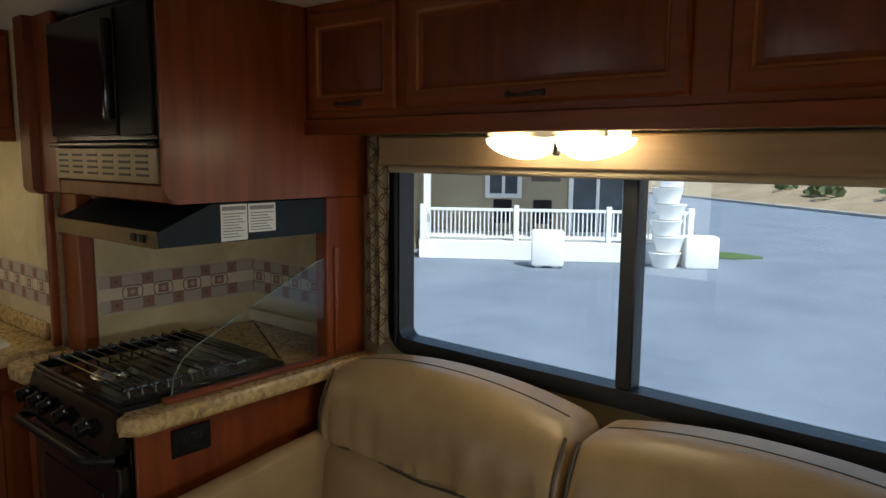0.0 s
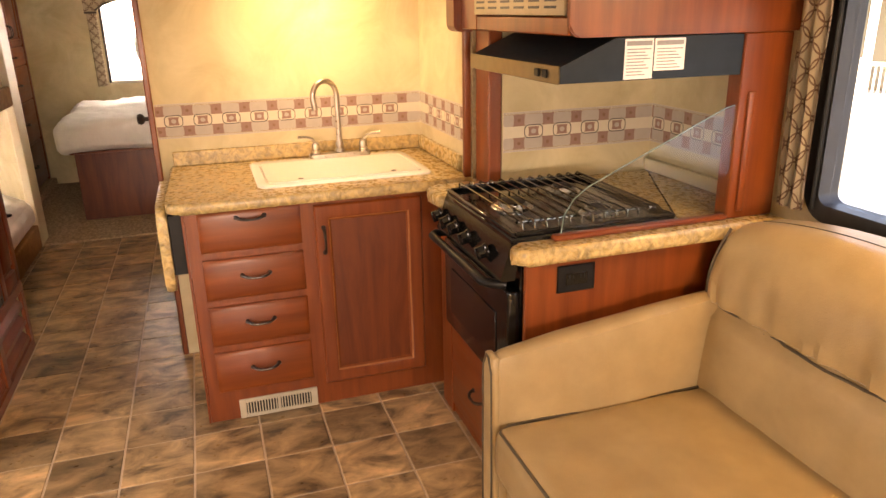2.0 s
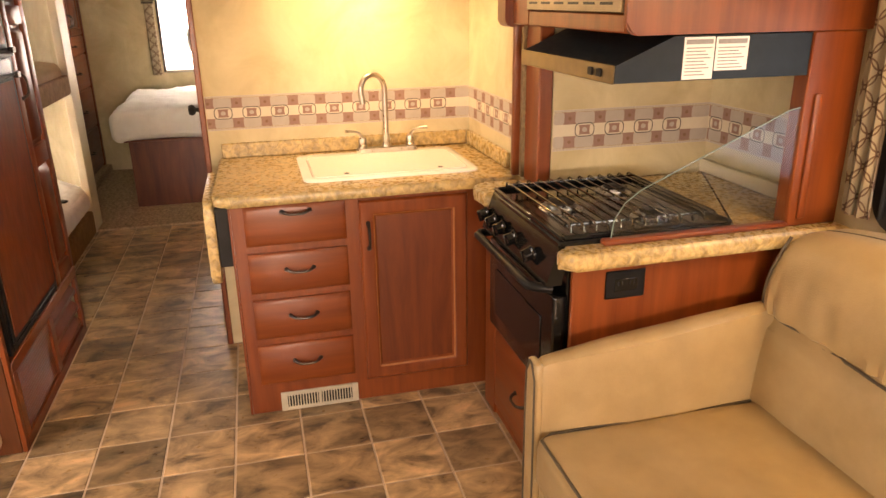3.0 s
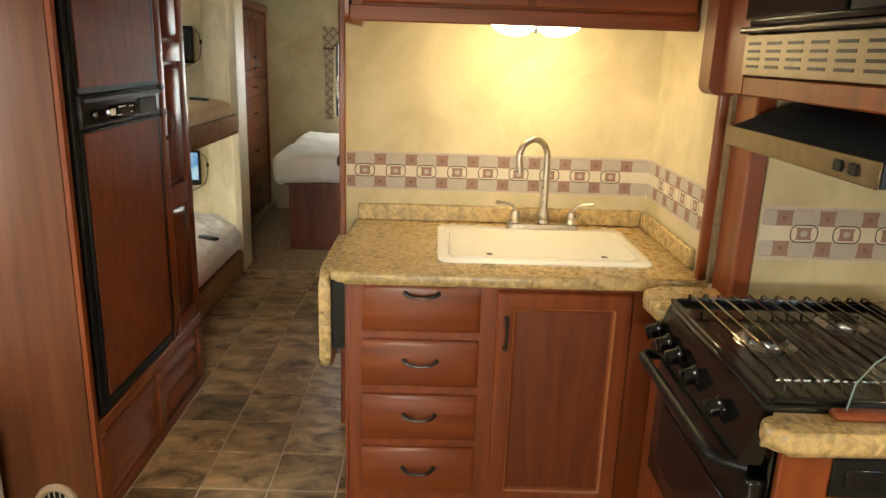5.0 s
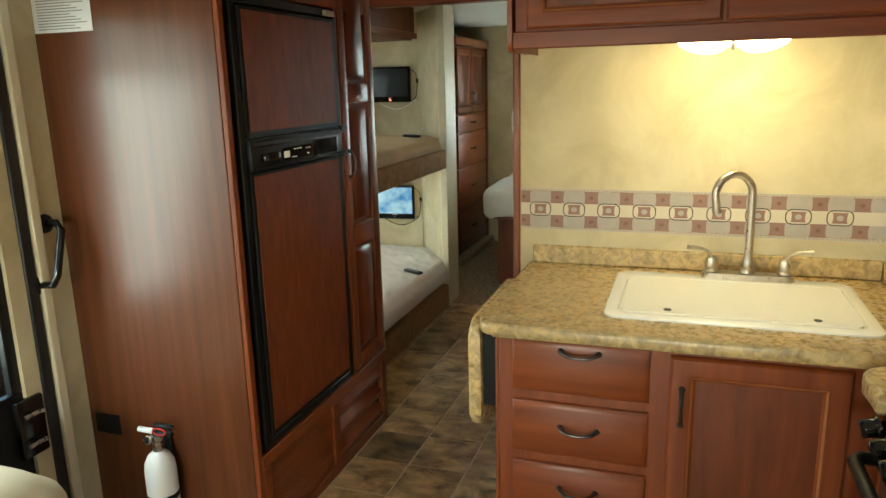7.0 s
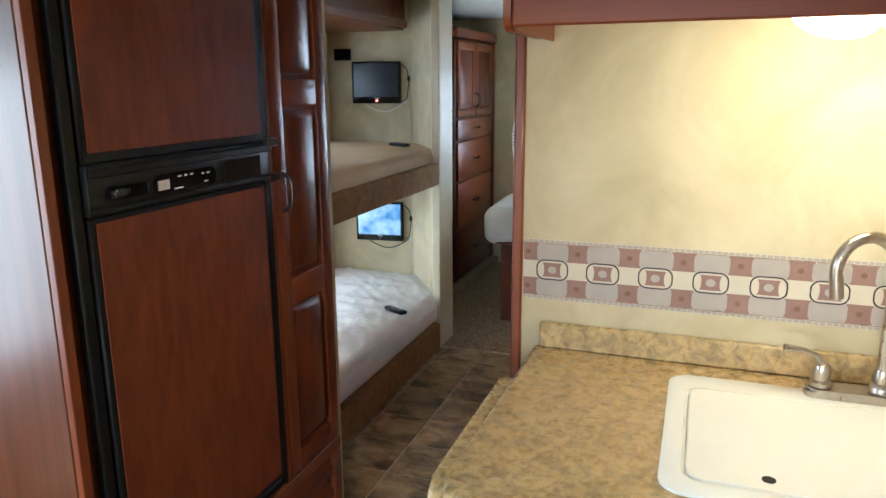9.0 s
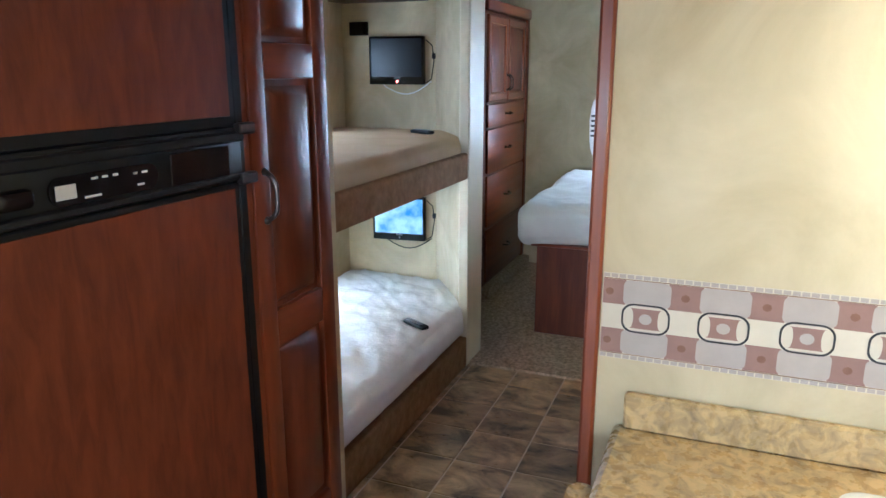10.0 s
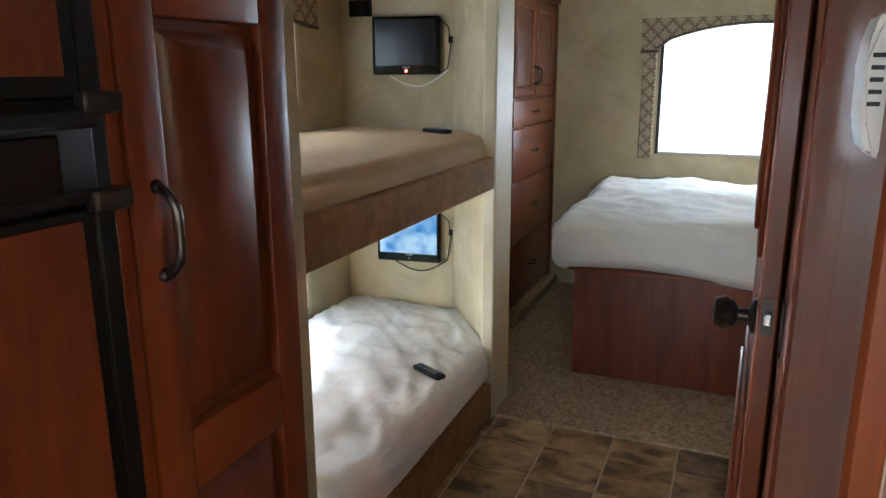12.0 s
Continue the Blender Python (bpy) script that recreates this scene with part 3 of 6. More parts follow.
# ---- printed wallpaper border ----
def border(name, m, length, z0, start, pitch_of):
    """A strip of printed paper along a wall: beads, grey and rose squares, ringed medallions."""
    b = thing(name, m @ Vector((length / 2, z0, 0)), "printed wallpaper border with rose squares and ringed medallions", "wallpaper border", group="wallpaper borders")
    b.location.z = z0
    hgt, pitch = 0.161, pitch_of
    m = m @ Matrix.Translation((0, z0, 0)) @ Matrix.Diagonal((1, 0.93, 1, 1)) @ Matrix.Translation((0, -z0, 0))
    part("paper", put(box(bmesh.new(), 0.001, length - 0.001, z0, z0 + hgt, 0.0002, 0.0010), m), B_CREAM, b)
    dots, bead = bmesh.new(), bmesh.new()

    def flat(bm, pts, w):
        bm.faces.new([bm.verts.new((min(max(x, 0.002), length - 0.002), y, w)) for x, y in pts])

    def piece(name, mat, pts, w):
        bm = bmesh.new()
        flat(bm, pts, w)
        part(name, put(bm, m), mat, b)
    n = int(length / pitch) + 2
    rows = ((z0 + 0.011, z0 + 0.0575), (z0 + 0.1035, z0 + 0.150))
    mid = z0 + hgt / 2
    for k in range(-1, n):
        c = start + k * pitch
        for a, d in rows:
            g0, g1, r1 = c - 0.038, c + 0.038, c - 0.038 + pitch
            if g1 > 0.012 and g0 < length - 0.012:
                piece("grey_square", B_GREY, rounded(max(g0, 0.002), min(g1, length - 0.002), a, d, 0.010 if min(g1, length) - max(g0, 0) > 0.03 else 0.004, 3), 0.0016)
            if r1 > 0.004 and g1 < length - 0.004:
                piece("rose_square", B_PINK, ((g1 - 0.004, a), (r1 + 0.004, a), (r1 + 0.004, d), (g1 - 0.004, d)), 0.0013)
                u = (g1 + r1) / 2
                if 0.01 < u < length - 0.01:
                    flat(dots, [(u + 0.007 * math.cos(t), (a + d) / 2 + 0.007 * math.sin(t)) for t in [math.pi * q / 4 for q in range(8)]], 0.0019)
        if 0.045 < c < length - 0.045:
            ink = bmesh.new()
            o, i = rounded(c - 0.039, c + 0.039, mid - 0.0275, mid + 0.0275, 0.020, 5), rounded(c - 0.0358, c + 0.0358, mid - 0.0243, mid + 0.0243, 0.018, 5)
            vo, vi = [ink.verts.new((x, y, 0.0022)) for x, y in o], [ink.verts.new((x, y, 0.0022)) for x, y in i]
            for q in range(len(o)):
                ink.faces.new((vo[q], vo[(q + 1) % len(o)], vi[(q + 1) % len(o)], vi[q]))
            ring = part("medallion_ring", put(ink, m), INK, b)
            side = [(-0.0245 + 0.005 * math.cos(t), 0.019 * math.sin(t)) for t in [radians(-90 + 30 * q) for q in range(7)]]
            piece("medallion_square", B_PINK, [(c + x, mid + y) for x, y in side] + [(c - x, mid - y) for x, y in side], 0.0019)
            piece("medallion_centre", B_GREY, [(c + 0.0105 * math.cos(t), mid + 0.0100 * math.sin(t)) for t in [math.pi * q / 6 for q in range(12)]], 0.0023)
    for k in range(int(length / 0.013)):
        for z in (z0 + 0.001, z0 + hgt - 0.008):
            flat(bead, ((k * 0.013 + 0.001, z), (k * 0.013 + 0.0118, z), (k * 0.013 + 0.0118, z + 0.007), (k * 0.013 + 0.001, z + 0.007)), 0.0015)
    lines = bmesh.new()
    for z in (z0 + 0.0092, z0 + 0.1505):
        flat(lines, ((0.002, z), (length - 0.002, z), (length - 0.002, z + 0.0014), (0.002, z + 0.0014)), 0.0018)
    part("edge_line", put(lines, m), B_DOT, b)
    for nm, bm, mat in (("dot_print", dots, B_DOT), ("bead_edging", bead, B_GREY)):
        tagged(part(nm, put(bm, m), mat, b), kind="stuff")
    return b


def along(way, origin):
    """Across, up, out for a strip that starts at origin."""
    return Matrix.Translation(origin) @ {"y+x": Matrix(((0, 0, 1, 0), (1, 0, 0, 0), (0, 1, 0, 0), (0, 0, 0, 1))),
                                         "-x-y": Matrix(((-1, 0, 0, 0), (0, 0, -1, 0), (0, 1, 0, 0), (0, 0, 0, 1))),
                                         "x-y": Matrix(((1, 0, 0, 0), (0, 0, -1, 0), (0, 1, 0, 0), (0, 0, 0, 1)))}[way]


BZ = 1.028
border("wallpaper_border", along("y+x", (X_SINK, 0.186, 0)), Y_SIDE - 0.186, BZ, 0.073, 0.1206)
border("wallpaper_border", along("x-y", (X_SINK, Y_SIDE, 0)), 0.68, BZ, 0.045, 0.1205)
border("wallpaper_border", along("y+x", (-2.268, 1.43, 0)), Y_WIN - 1.43, BZ, 0.006, 0.119)
border("wallpaper_border", along("x-y", (-2.268, Y_WIN, 0)), 0.65, BZ, 0.05, 0.119)


# ---- kitchen: upper cabinet and its lamp ----
up = thing("upper_cabinet", (-2.9, 0.8, 1.69), "cherry wood overhead cabinet with two raised-panel doors", "cabinet")
UX = -2.78
part("body", boxes((X_SINK, UX, 0.248, Y_SIDE, 1.682, H - 0.001, 0.003)), WOOD_Y, up)
part("bottom", boxes((X_SINK + 0.001, UX - 0.004, 0.250, Y_SIDE, 1.674, 1.681)), TRIM_LIGHT, up, "cream cabinet underside")
part("front_rail", boxes((UX, UX + 0.012, 0.243, Y_SIDE - 0.001, 1.645, 1.695, 0.004)), WOOD_Y, up)
bm = bmesh.new()
extrude_profile(bm, rounded(X_SINK + 0.10, UX + 0.014, 1.638, H - 0.002, 0.03, 5, (0, 1, 0, 0)), "y", 0.228, 0.242)
part("end_panel", bm, WOOD_Z, up)
part("end_cleat", boxes((X_SINK + 0.001, X_SINK + 0.35, 0.243, 0.2475, 1.638, 1.69, 0.001)), WOOD_Z, up)
for a, b in ((0.285, 0.822), (0.832, 1.365)):
    panel_door(up, facing("+x", UX), a, b, 1.700, H - 0.02, WOOD_Y, WOOD_DARK, "raised", 0.05)
part("finger_pull", boxes((-2.83, -2.81, 0.50, 0.585, 1.670, 1.6735, 0.001)), BLACK_MATT, up)


def twin_lamp(name, x, y, z, axis, half):
    """A ceiling lamp with two leaf-shaped frosted lobes."""
    t = thing(name, (x, y, z), "lit twin-lobe frosted glass lamp under the cabinet", "lamp", group="under-cabinet lamps")
    part("base", boxes((x - half * (0.8 if axis == "x" else 0.3), x + half * (0.8 if axis == "x" else 0.3), y - half * (0.8 if axis == "y" else 0.3), y + half * (0.8 if axis == "y" else 0.3), z - 0.008, z + 0.011, 0.003)), WHITE, t)
    for s in (-1, 1):
        bm = bmesh.new()
        rows, seg = 9, 20
        grid = []
        for i in range(rows):
            a = math.pi / 2 * i / (rows - 1)
            ring = []
            for k in range(seg):
                b = 2 * math.pi * k / seg
                u = math.cos(b) * math.cos(a)
                v = math.sin(b) * math.cos(a) * (1 - 0.25 * u * s)
                du, dv, dz = s * half * 0.52 + u * half * 0.46, v * half * 0.40, -0.009 - math.sin(a) * half * 0.24 * (1 - 0.25 * u * s)
                ring.append(bm.verts.new((x + du, y + dv, z + dz) if axis == "x" else (x + dv, y + du, z + dz)))
            grid.append(ring)
        for p, q in zip(grid, grid[1:]):
            for k in range(seg):
                bm.faces.new((p[k], p[(k + 1) % seg], q[(k + 1) % seg], q[k]))
        bmesh.ops.remove_doubles(bm, verts=bm.verts, dist=0.0004)
        part("lobe", bm, LAMP, t, "glowing frosted lobe")
    part("clip", lathe(bmesh.new(), (x, y, z - half * 0.24), [(0.006, 0), (0.012, 0.008), (0.014, half * 0.20)], "z", 12), STEEL, t, "metal centre clip")
    return t


twin_lamp("under_cabinet_lamp", -2.87, 0.858, 1.662, "y", 0.152)
twin_lamp("under_cabinet_lamp", -0.70, 1.90, 1.661, "x", 0.215)

# ---- kitchen: the stove run in the slide-out ----
jamb = thing("slide_out_jamb", (-2.48, 1.40, 0), "cherry wood jamb post of the slide-out beside the sink", "post")
part("post", boxes((-2.398, -2.262, 1.372, 1.425, 0.0, H - 0.001, 0.006)), WOOD_Z, jamb)
part("bead", boxes((-2.450, -2.424, 1.335, 1.370, 0.909, H - 0.001, 0.008, 2)), WOOD_Z, jamb)
part("seal_strip", boxes((-2.423, -2.399, 1.362, 1.3745, 0.909, H - 0.002)), surf("worn_edge_band", (0.16, 0.10, 0.05), (0.30, 0.22, 0.12), 60, 0.6), jamb, "mottled edge strip")

base = thing("stove_cabinet", (-1.9, 1.5, 0), "cherry wood base cabinet round the stove with a bottom drawer", "cabinet")
part("body", boxes((-2.33, -1.555, 1.21, Y_WIN - 0.01, 0.0, 0.44, 0.003)), WOOD_Z, base)
part("end_panel", boxes((-1.572, -1.554, 1.20, Y_WIN - 0.01, 0.0, 0.862, 0.003)), WOOD_Z, base)
part("left_stile", boxes((-2.33, -2.215, 1.20, 1.24, 0.0, 0.862, 0.003)), WOOD_Z, base)
part("left_side", boxes((-2.33, -2.315, 1.241, Y_WIN - 0.02, 0.442, 0.862)), WOOD_Z, base)
FS = facing("-y", 1.21)
dr = part("drawer", put(box(bmesh.new(), -2.19, -1.585, 0.06, 0.42, 0.0, 0.018, 0.006, 2), FS), WOOD_X, base)
bow_handle(dr, facing("-y", 1.192), -1.905, 0.24)

sc = thing("stove_countertop", (-1.9, 1.9, 0.862), "granite-look laminate countertop wrapping round the stove", "countertop")


def slab(parent, outline, z0=0.866, z1=0.914, name="slab"):
    bm = extrude_profile(bmesh.new(), outline, "z", z0, z1)
    es = [e for e in bm.edges if abs(e.verts[0].co.z - e.verts[1].co.z) < 1e-5]
    bmesh.ops.bevel(bm, geom=es, offset=0.016, segments=4, affect="EDGES", profile=0.5)
    return part(name, bm, STONE, parent)


slab(sc, rounded(-2.266, -1.587, 1.719, Y_WIN - 0.002, 0.004, 1), name="back_slab")
slab(sc, rounded(-2.352, -2.168, 1.140, 1.371, 0.06, 6, (1, 0, 0, 0)), name="left_slab")
slab(sc, rounded(-2.258, -2.168, 1.373, 1.717, 0.004, 1), name="inner_slab")
slab(sc, rounded(-1.583, -1.505, 1.150, 2.06, 0.036, 6, (1, 1, 0, 0)), name="right_slab")
part("back_ledge", boxes((-2.266, -1.615, Y_WIN - 0.022, Y_WIN - 0.001, 0.9145, 0.965, 0.003)), TRIM_LIGHT, sc, "cream ledge strip")
part("glass_rail", boxes((-1.578, -1.548, 1.285, 1.872, 0.9145, 0.932, 0.005)), WOOD_Y, sc, "wooden rail that holds the glass")

gl = thing("glass_splash_guard", (-1.565, 1.6, 0.93), "clear glass splash guard with a sloping top beside the stove", "glass panel")
gp = [(1.312, 0.926), (1.868, 0.926), (1.868, 1.262), (1.835, 1.255), (1.44, 1.082), (1.395, 1.062), (1.35, 1.03), (1.320, 0.985)]
g = part("pane", extrude_profile(bmesh.new(), gp, "x", -1.568, -1.562), GLASS, gl)
g.visible_shadow = False
part("edge", tube(bmesh.new(), [(-1.565, y, z) for y, z in gp[2:] + gp[:1]], 0.0017, 6), surf("glass_edge", (0.16, 0.23, 0.20), (0.20, 0.27, 0.24), 20, 0.15), gl, "pale green polished glass edge")

GRATE = surf("glossy_grate", (0.11, 0.095, 0.08), (0.17, 0.15, 0.125), 30, 0.16, metal=1.0)
st = thing("gas_stove", (-1.91, 1.45, 0.44), "black gas range with three burners and wire grate", "stove")
X0, X1, YF = -2.164, -1.586, 1.150
part("oven_body", boxes((X0 + 0.01, X1 - 0.005, YF + 0.05, 1.716, 0.445, 0.905, 0.004)), BLACK, st)
part("oven_door", boxes((X0 + 0.005, X1 + 0.004, YF + 0.008, YF + 0.05, 0.435, 0.765, 0.010, 3)), BLACK, st)
part("oven_window", boxes((X0 + 0.08, X1 - 0.08, YF + 0.004, YF + 0.0078, 0.50, 0.67, 0.002)), BLACK, st, "dark oven glass")
bm = tube(bmesh.new(), [(X0 + 0.02, YF + 0.01, 0.785), (X0 + 0.03, YF - 0.035, 0.79)] + [(X0 + 0.05 + (X1 - X0 - 0.1) * k / 8, YF - 0.05, 0.79) for k in range(9)] + [(X1 - 0.03, YF - 0.035, 0.79), (X1 - 0.015, YF + 0.01, 0.785)], 0.014, 10)
part("oven_handle", bm, BLACK_MATT, st, "matt black bar handle")
bm = extrude_profile(bmesh.new(), [(YF - 0.018, 0.80), (YF + 0.03, 0.80), (YF + 0.05, 0.912), (YF + 0.018, 0.912)], "x", X0, X1 + 0.002)
part("control_panel", bm, BLACK, st)
for k, x in enumerate((-2.15, -2.06, -1.98, -1.87, -1.72)):
    m = Matrix.Translation((x, YF - 0.002, 0.855)) @ Matrix.Rotation(radians(90 + 16), 4, "X")
    kb = lathe(bmesh.new(), (0, 0, 0), [(0.024, 0), (0.024, 0.006), (0.020, 0.010), (0.018, 0.030), (0.012, 0.034)], "z", 18)
    box(kb, -0.005, 0.005, -0.020, 0.020, 0.010, 0.038, 0.002)
    part("knob", put(kb, m), BLACK, st)
bm = boxes((X0, X1, YF + 0.018, 1.717, 0.906, 0.928, 0.006))
part("cooktop", bm, BLACK, st)
for s in ((X0 + 0.002, X1 - 0.002, YF + 0.02, YF + 0.034), (X0 + 0.002, X1 - 0.002, 1.701, 1.715)):
    part("cooktop_lip", boxes((*s, 0.928, 0.942, 0.004)), BLACK, st)
for s in ((X0 + 0.002, X0 + 0.014), (X1 - 0.014, X1 - 0.002)):
    part("cooktop_lip", boxes((*s, YF + 0.034, 1.701, 0.928, 0.942, 0.004)), BLACK, st)
for x, y, r in ((-1.90, 1.31, 0.050), (-2.03, 1.56, 0.042), (-1.73, 1.53, 0.042)):
    bn = part("burner", lathe(bmesh.new(), (x, y, 0.928), [(r + 0.02, 0), (r + 0.015, 0.004), (r, 0.005), (r, 0.016)], "z", 24), STEEL, st, "bright metal burner")
    part("burner_cap", lathe(bmesh.new(), (x, y, 0.944), [(r - 0.008, 0), (r - 0.006, 0.005), (r - 0.02, 0.008)], "z", 24), BLACK_MATT, bn)
for k in range(18):
    y = YF + 0.062 + k * 0.0382
    if y > 1.69:
        break
    part("grate_bar", tube(bmesh.new(), [(X0 + 0.022, y, 0.944), (X0 + 0.026, y, 0.960), (X0 + 0.034, y, 0.964), (X1 - 0.034, y, 0.964), (X1 - 0.026, y, 0.960), (X1 - 0.022, y, 0.944)], 0.0036, 6), GRATE, st)
for x in (X0 + 0.05, X1 - 0.05):
    part("grate_rail", tube(bmesh.new(), [(x, YF + 0.055, 0.9575), (x, 1.68, 0.9575)], 0.0042, 6), GRATE, st)
bm = boxes((-1.555, -1.5485, 1.298, 1.421, 0.754, 0.838, 0.003))
out = thing("wall_outlet", (-1.55, 1.35, 0.76), "black double power outlet on the stove cabinet end", "outlet")
part("plate", bm, BLACK_MATT, out)
part("insert", boxes((-1.549, -1.5455, 1.325, 1.395, 0.777, 0.815, 0.002)), BLACK, out)
for y in (1.342, 1.378):
    for d in (-0.006, 0.006):
        part("slot", boxes((-1.5456, -1.545, y + d - 0.0012, y + d + 0.0012, 0.796, 0.808)), surf("slot_black", (0.004, 0.004, 0.004), (0.006, 0.006, 0.006), 20, 0.7), out)

# range hood
hood = thing("range_hood", (-2.0, 1.7, 1.36), "black range hood with a bronze metal front and warning labels", "range hood")
HX0, HX1 = -2.222, -1.564
prof = [(1.293, 1.350), (1.293, 1.394), (1.455, 1.463), (2.0, 1.463), (2.0, 1.350)]
part("body", extrude_profile(bmesh.new(), prof, "x", HX0, HX1), BLUE_BLACK, hood)
part("front_strip", boxes((HX0, HX1 - 0.001, 1.2875, 1.2925, 1.348, 1.397, 0.002)), HOOD_METAL, hood, "bronze metal front strip")
for x in (-1.69, -1.64):
    part("switch", boxes((x - 0.014, x + 0.014, 1.282, 1.2875, 1.362, 1.384, 0.002)), BLACK_MATT, hood)


def printed_label(m, u0, u1, v0, v1, name, label, head=True):
    t = thing(name, m @ Vector(((u0 + u1) / 2, v0, 0)), label, "label")
    part("paper", put(box(bmesh.new(), u0, u1, v0, v1, 0.0004, 0.0012), m), GREY_PAPER, t)
    bm = bmesh.new()
    w = u1 - u0
    if head:
        box(bm, u0 + 0.06 * w, u1 - 0.06 * w, v1 - 0.018, v1 - 0.006, 0.0012, 0.0018)
    k, v = 0, v1 - 0.026
    while v > v0 + 0.008:
        e = u1 - (0.08 + 0.3 * ((k * 37) % 10) / 10) * w
        box(bm, u0 + 0.08 * w, e, v - 0.003, v, 0.0012, 0.0016)
        k, v = k + 1, v - 0.0085
    tagged(part("fine_print", put(bm, m), PRINT, t), kind="stuff")
    return t


printed_label(facing("+x", HX1), 1.484, 1.574, 1.353, 1.460, "warning_label", "white warning label with small print on the hood")
printed_label(facing("+x", HX1), 1.578, 1.676, 1.373, 1.459, "warning_label", "short white warning label with small print on the hood")

# microwave cabinet above the hood
mc = thing("microwave_cabinet", (-2.0, 1.7, 1.5), "cherry wood overhead cabinet that holds the microwave", "cabinet")
MY = 1.318
part("body", boxes((-2.40, -1.575, MY + 0.02, Y_WIN - 0.002, 1.485, 1.505), (-2.40, -1.575, Y_WIN - 0.02, Y_WIN - 0.002, 1.505, H - 0.001), (-2.40, -2.385, MY + 0.02, Y_WIN - 0.02, 1.505, H - 0.001)), WOOD_Z, mc)
part("face_frame", boxes((-2.40, -2.245, MY, MY + 0.02, 1.472, H - 0.001, 0.004), (-2.245, -1.575, MY, MY + 0.02, 1.472, 1.520, 0.004)), WOOD_Z, mc)
bm = extrude_profile(bmesh.new(), rounded(1.312, Y_WIN - 0.003, 1.467, H - 0.001, 0.035, 6, (1, 0, 0, 0)), "x", -1.574, -1.556)
bmesh.ops.bevel(bm, geom=[e for e in bm.edges if abs(e.verts[0].co.x - e.verts[1].co.x) < 1e-5], offset=0.004, segments=2, affect="EDGES")
part("side_panel", bm, WOOD_Z, mc)
bm = extrude_profile(bmesh.new(), rounded(1.29, 1.375, 1.462, H - 0.001, 0.03, 6, (1, 0, 0, 0)), "x", -2.485, -2.402)
part("end_board", bm, WOOD_DARK, mc, "dark rounded end board")
part("inner_back", boxes((-2.245, -1.575, MY + 0.07, MY + 0.08, 1.520, H - 0.001)), BLACK_MATT, mc)

GRILLE = surf("bronze_beige_grille", (0.22, 0.17, 0.10), (0.28, 0.22, 0.14), 20, 0.42, metal=0.4)
mw = thing("microwave", (-2.0, 1.33, 1.64), "black built-in microwave oven with a beige vent grille", "microwave")
part("case", boxes((-2.240, -1.582, MY - 0.004, MY + 0.068, 1.64, 2.02, 0.004)), BLACK, mw)
part("door", boxes((-2.230, -1.78, MY - 0.022, MY - 0.0045, 1.655, 2.01, 0.004)), BLACK, mw)
part("control_strip", boxes((-1.775, -1.59, MY - 0.016, MY - 0.0045, 1.655, 2.01, 0.003)), BLACK_MATT, mw)
part("door_handle", boxes((-1.805, -1.783, MY - 0.05, MY - 0.0225, 1.70, 1.98, 0.006, 2)), BLACK, mw)
part("trim_bar", boxes((-2.240, -1.585, MY - 0.03, MY - 0.0045, 1.624, 1.638, 0.004)), BRONZE, mw)
bm = box(bmesh.new(), -2.240, -1.582, 1.523, 1.620, 0.002, 0.010, 0.002)
gr = part("vent_grille", put(bm, facing("-y", MY)), GRILLE, mw, "beige slotted grille")
for r in range(4):
    for c in range(6):
        u, v = -2.215 + c * 0.103, 1.545 + r * 0.018
        part("slot", put(box(bmesh.new(), u, u + 0.070, v - 0.0035, v + 0.0035, 0.0101, 0.0112, 0.0), facing("-y", MY)), BLACK_MATT, gr)

pn = thing("end_panel", (-1.59, 2.05, 0.92), "cherry wood panel between the stove and the sofa", "panel")
part("board", boxes((-1.615, -1.556, 1.873, 2.045, 0.915, 1.466, 0.004), (-1.612, -1.60, 2.045, Y_WIN - 0.003, 0.915, 1.466)), WOOD_Z, pn)
part("moulding", boxes((-1.5555, -1.545, 1.90, 1.925, 0.94, 1.30, 0.005, 2)), WOOD_Z, pn)

# ---- sofa side ----
hc = thing("overhead_cabinet", (-0.3, 1.95, 1.7), "long cherry wood overhead cabinet above the sofa with raised-panel doors", "cabinet")
CY = 1.80
part("body", boxes((-1.555, 2.4, CY, Y_WIN - 0.002, 1.686, H - 0.001, 0.003)), WOOD_X, hc)
part("bottom_rail", boxes((-1.555, 2.4, CY - 0.012, CY - 0.0005, 1.666, 1.716, 0.004)), WOOD_X, hc)
part("bottom_board", boxes((-1.553, 2.39, CY + 0.002, Y_WIN - 0.004, 1.673, 1.685)), TRIM_LIGHT, hc, "pale underside")
for a, b in ((-1.53, -1.155), (-1.115, -0.325), (-0.245, 0.48), (0.54, 1.26)):
    d = panel_door(hc, facing("-y", CY), a, b, 1.735, H - 0.03, WOOD_X, WOOD_DARK, "raised", 0.045)
    bow_handle(d, facing("-y", CY - 0.018), (a + b) / 2, 1.757)

win = tagged(thing("window_1", (-0.5, Y_WIN, 0.98), "wide sliding window in a black metal frame", "window"), kind="structure")
FRAME = surf("black_window_frame", (0.012, 0.012, 0.013), (0.02, 0.02, 0.021), 30, 0.4)


def ring_frame(x0, x1, z0, z1, w, r, y0, y1):
    bm = bmesh.new()
    o, i = rounded(x0, x1, z0, z1, r, 6), rounded(x0 + w, x1 - w, z0 + w, z1 - w, max(r - w, 0.02), 6)
    loops = [[bm.verts.new((a, y, b)) for a, b in p] for p, y in ((o, y0), (i, y0), (i, y1), (o, y1))]
    n = len(o)
    for a, b in zip(loops, loops[1:] + loops[:1]):
        for k in range(n):
            bm.faces.new((a[k], a[(k + 1) % n], b[(k + 1) % n], b[k]))
    return bm


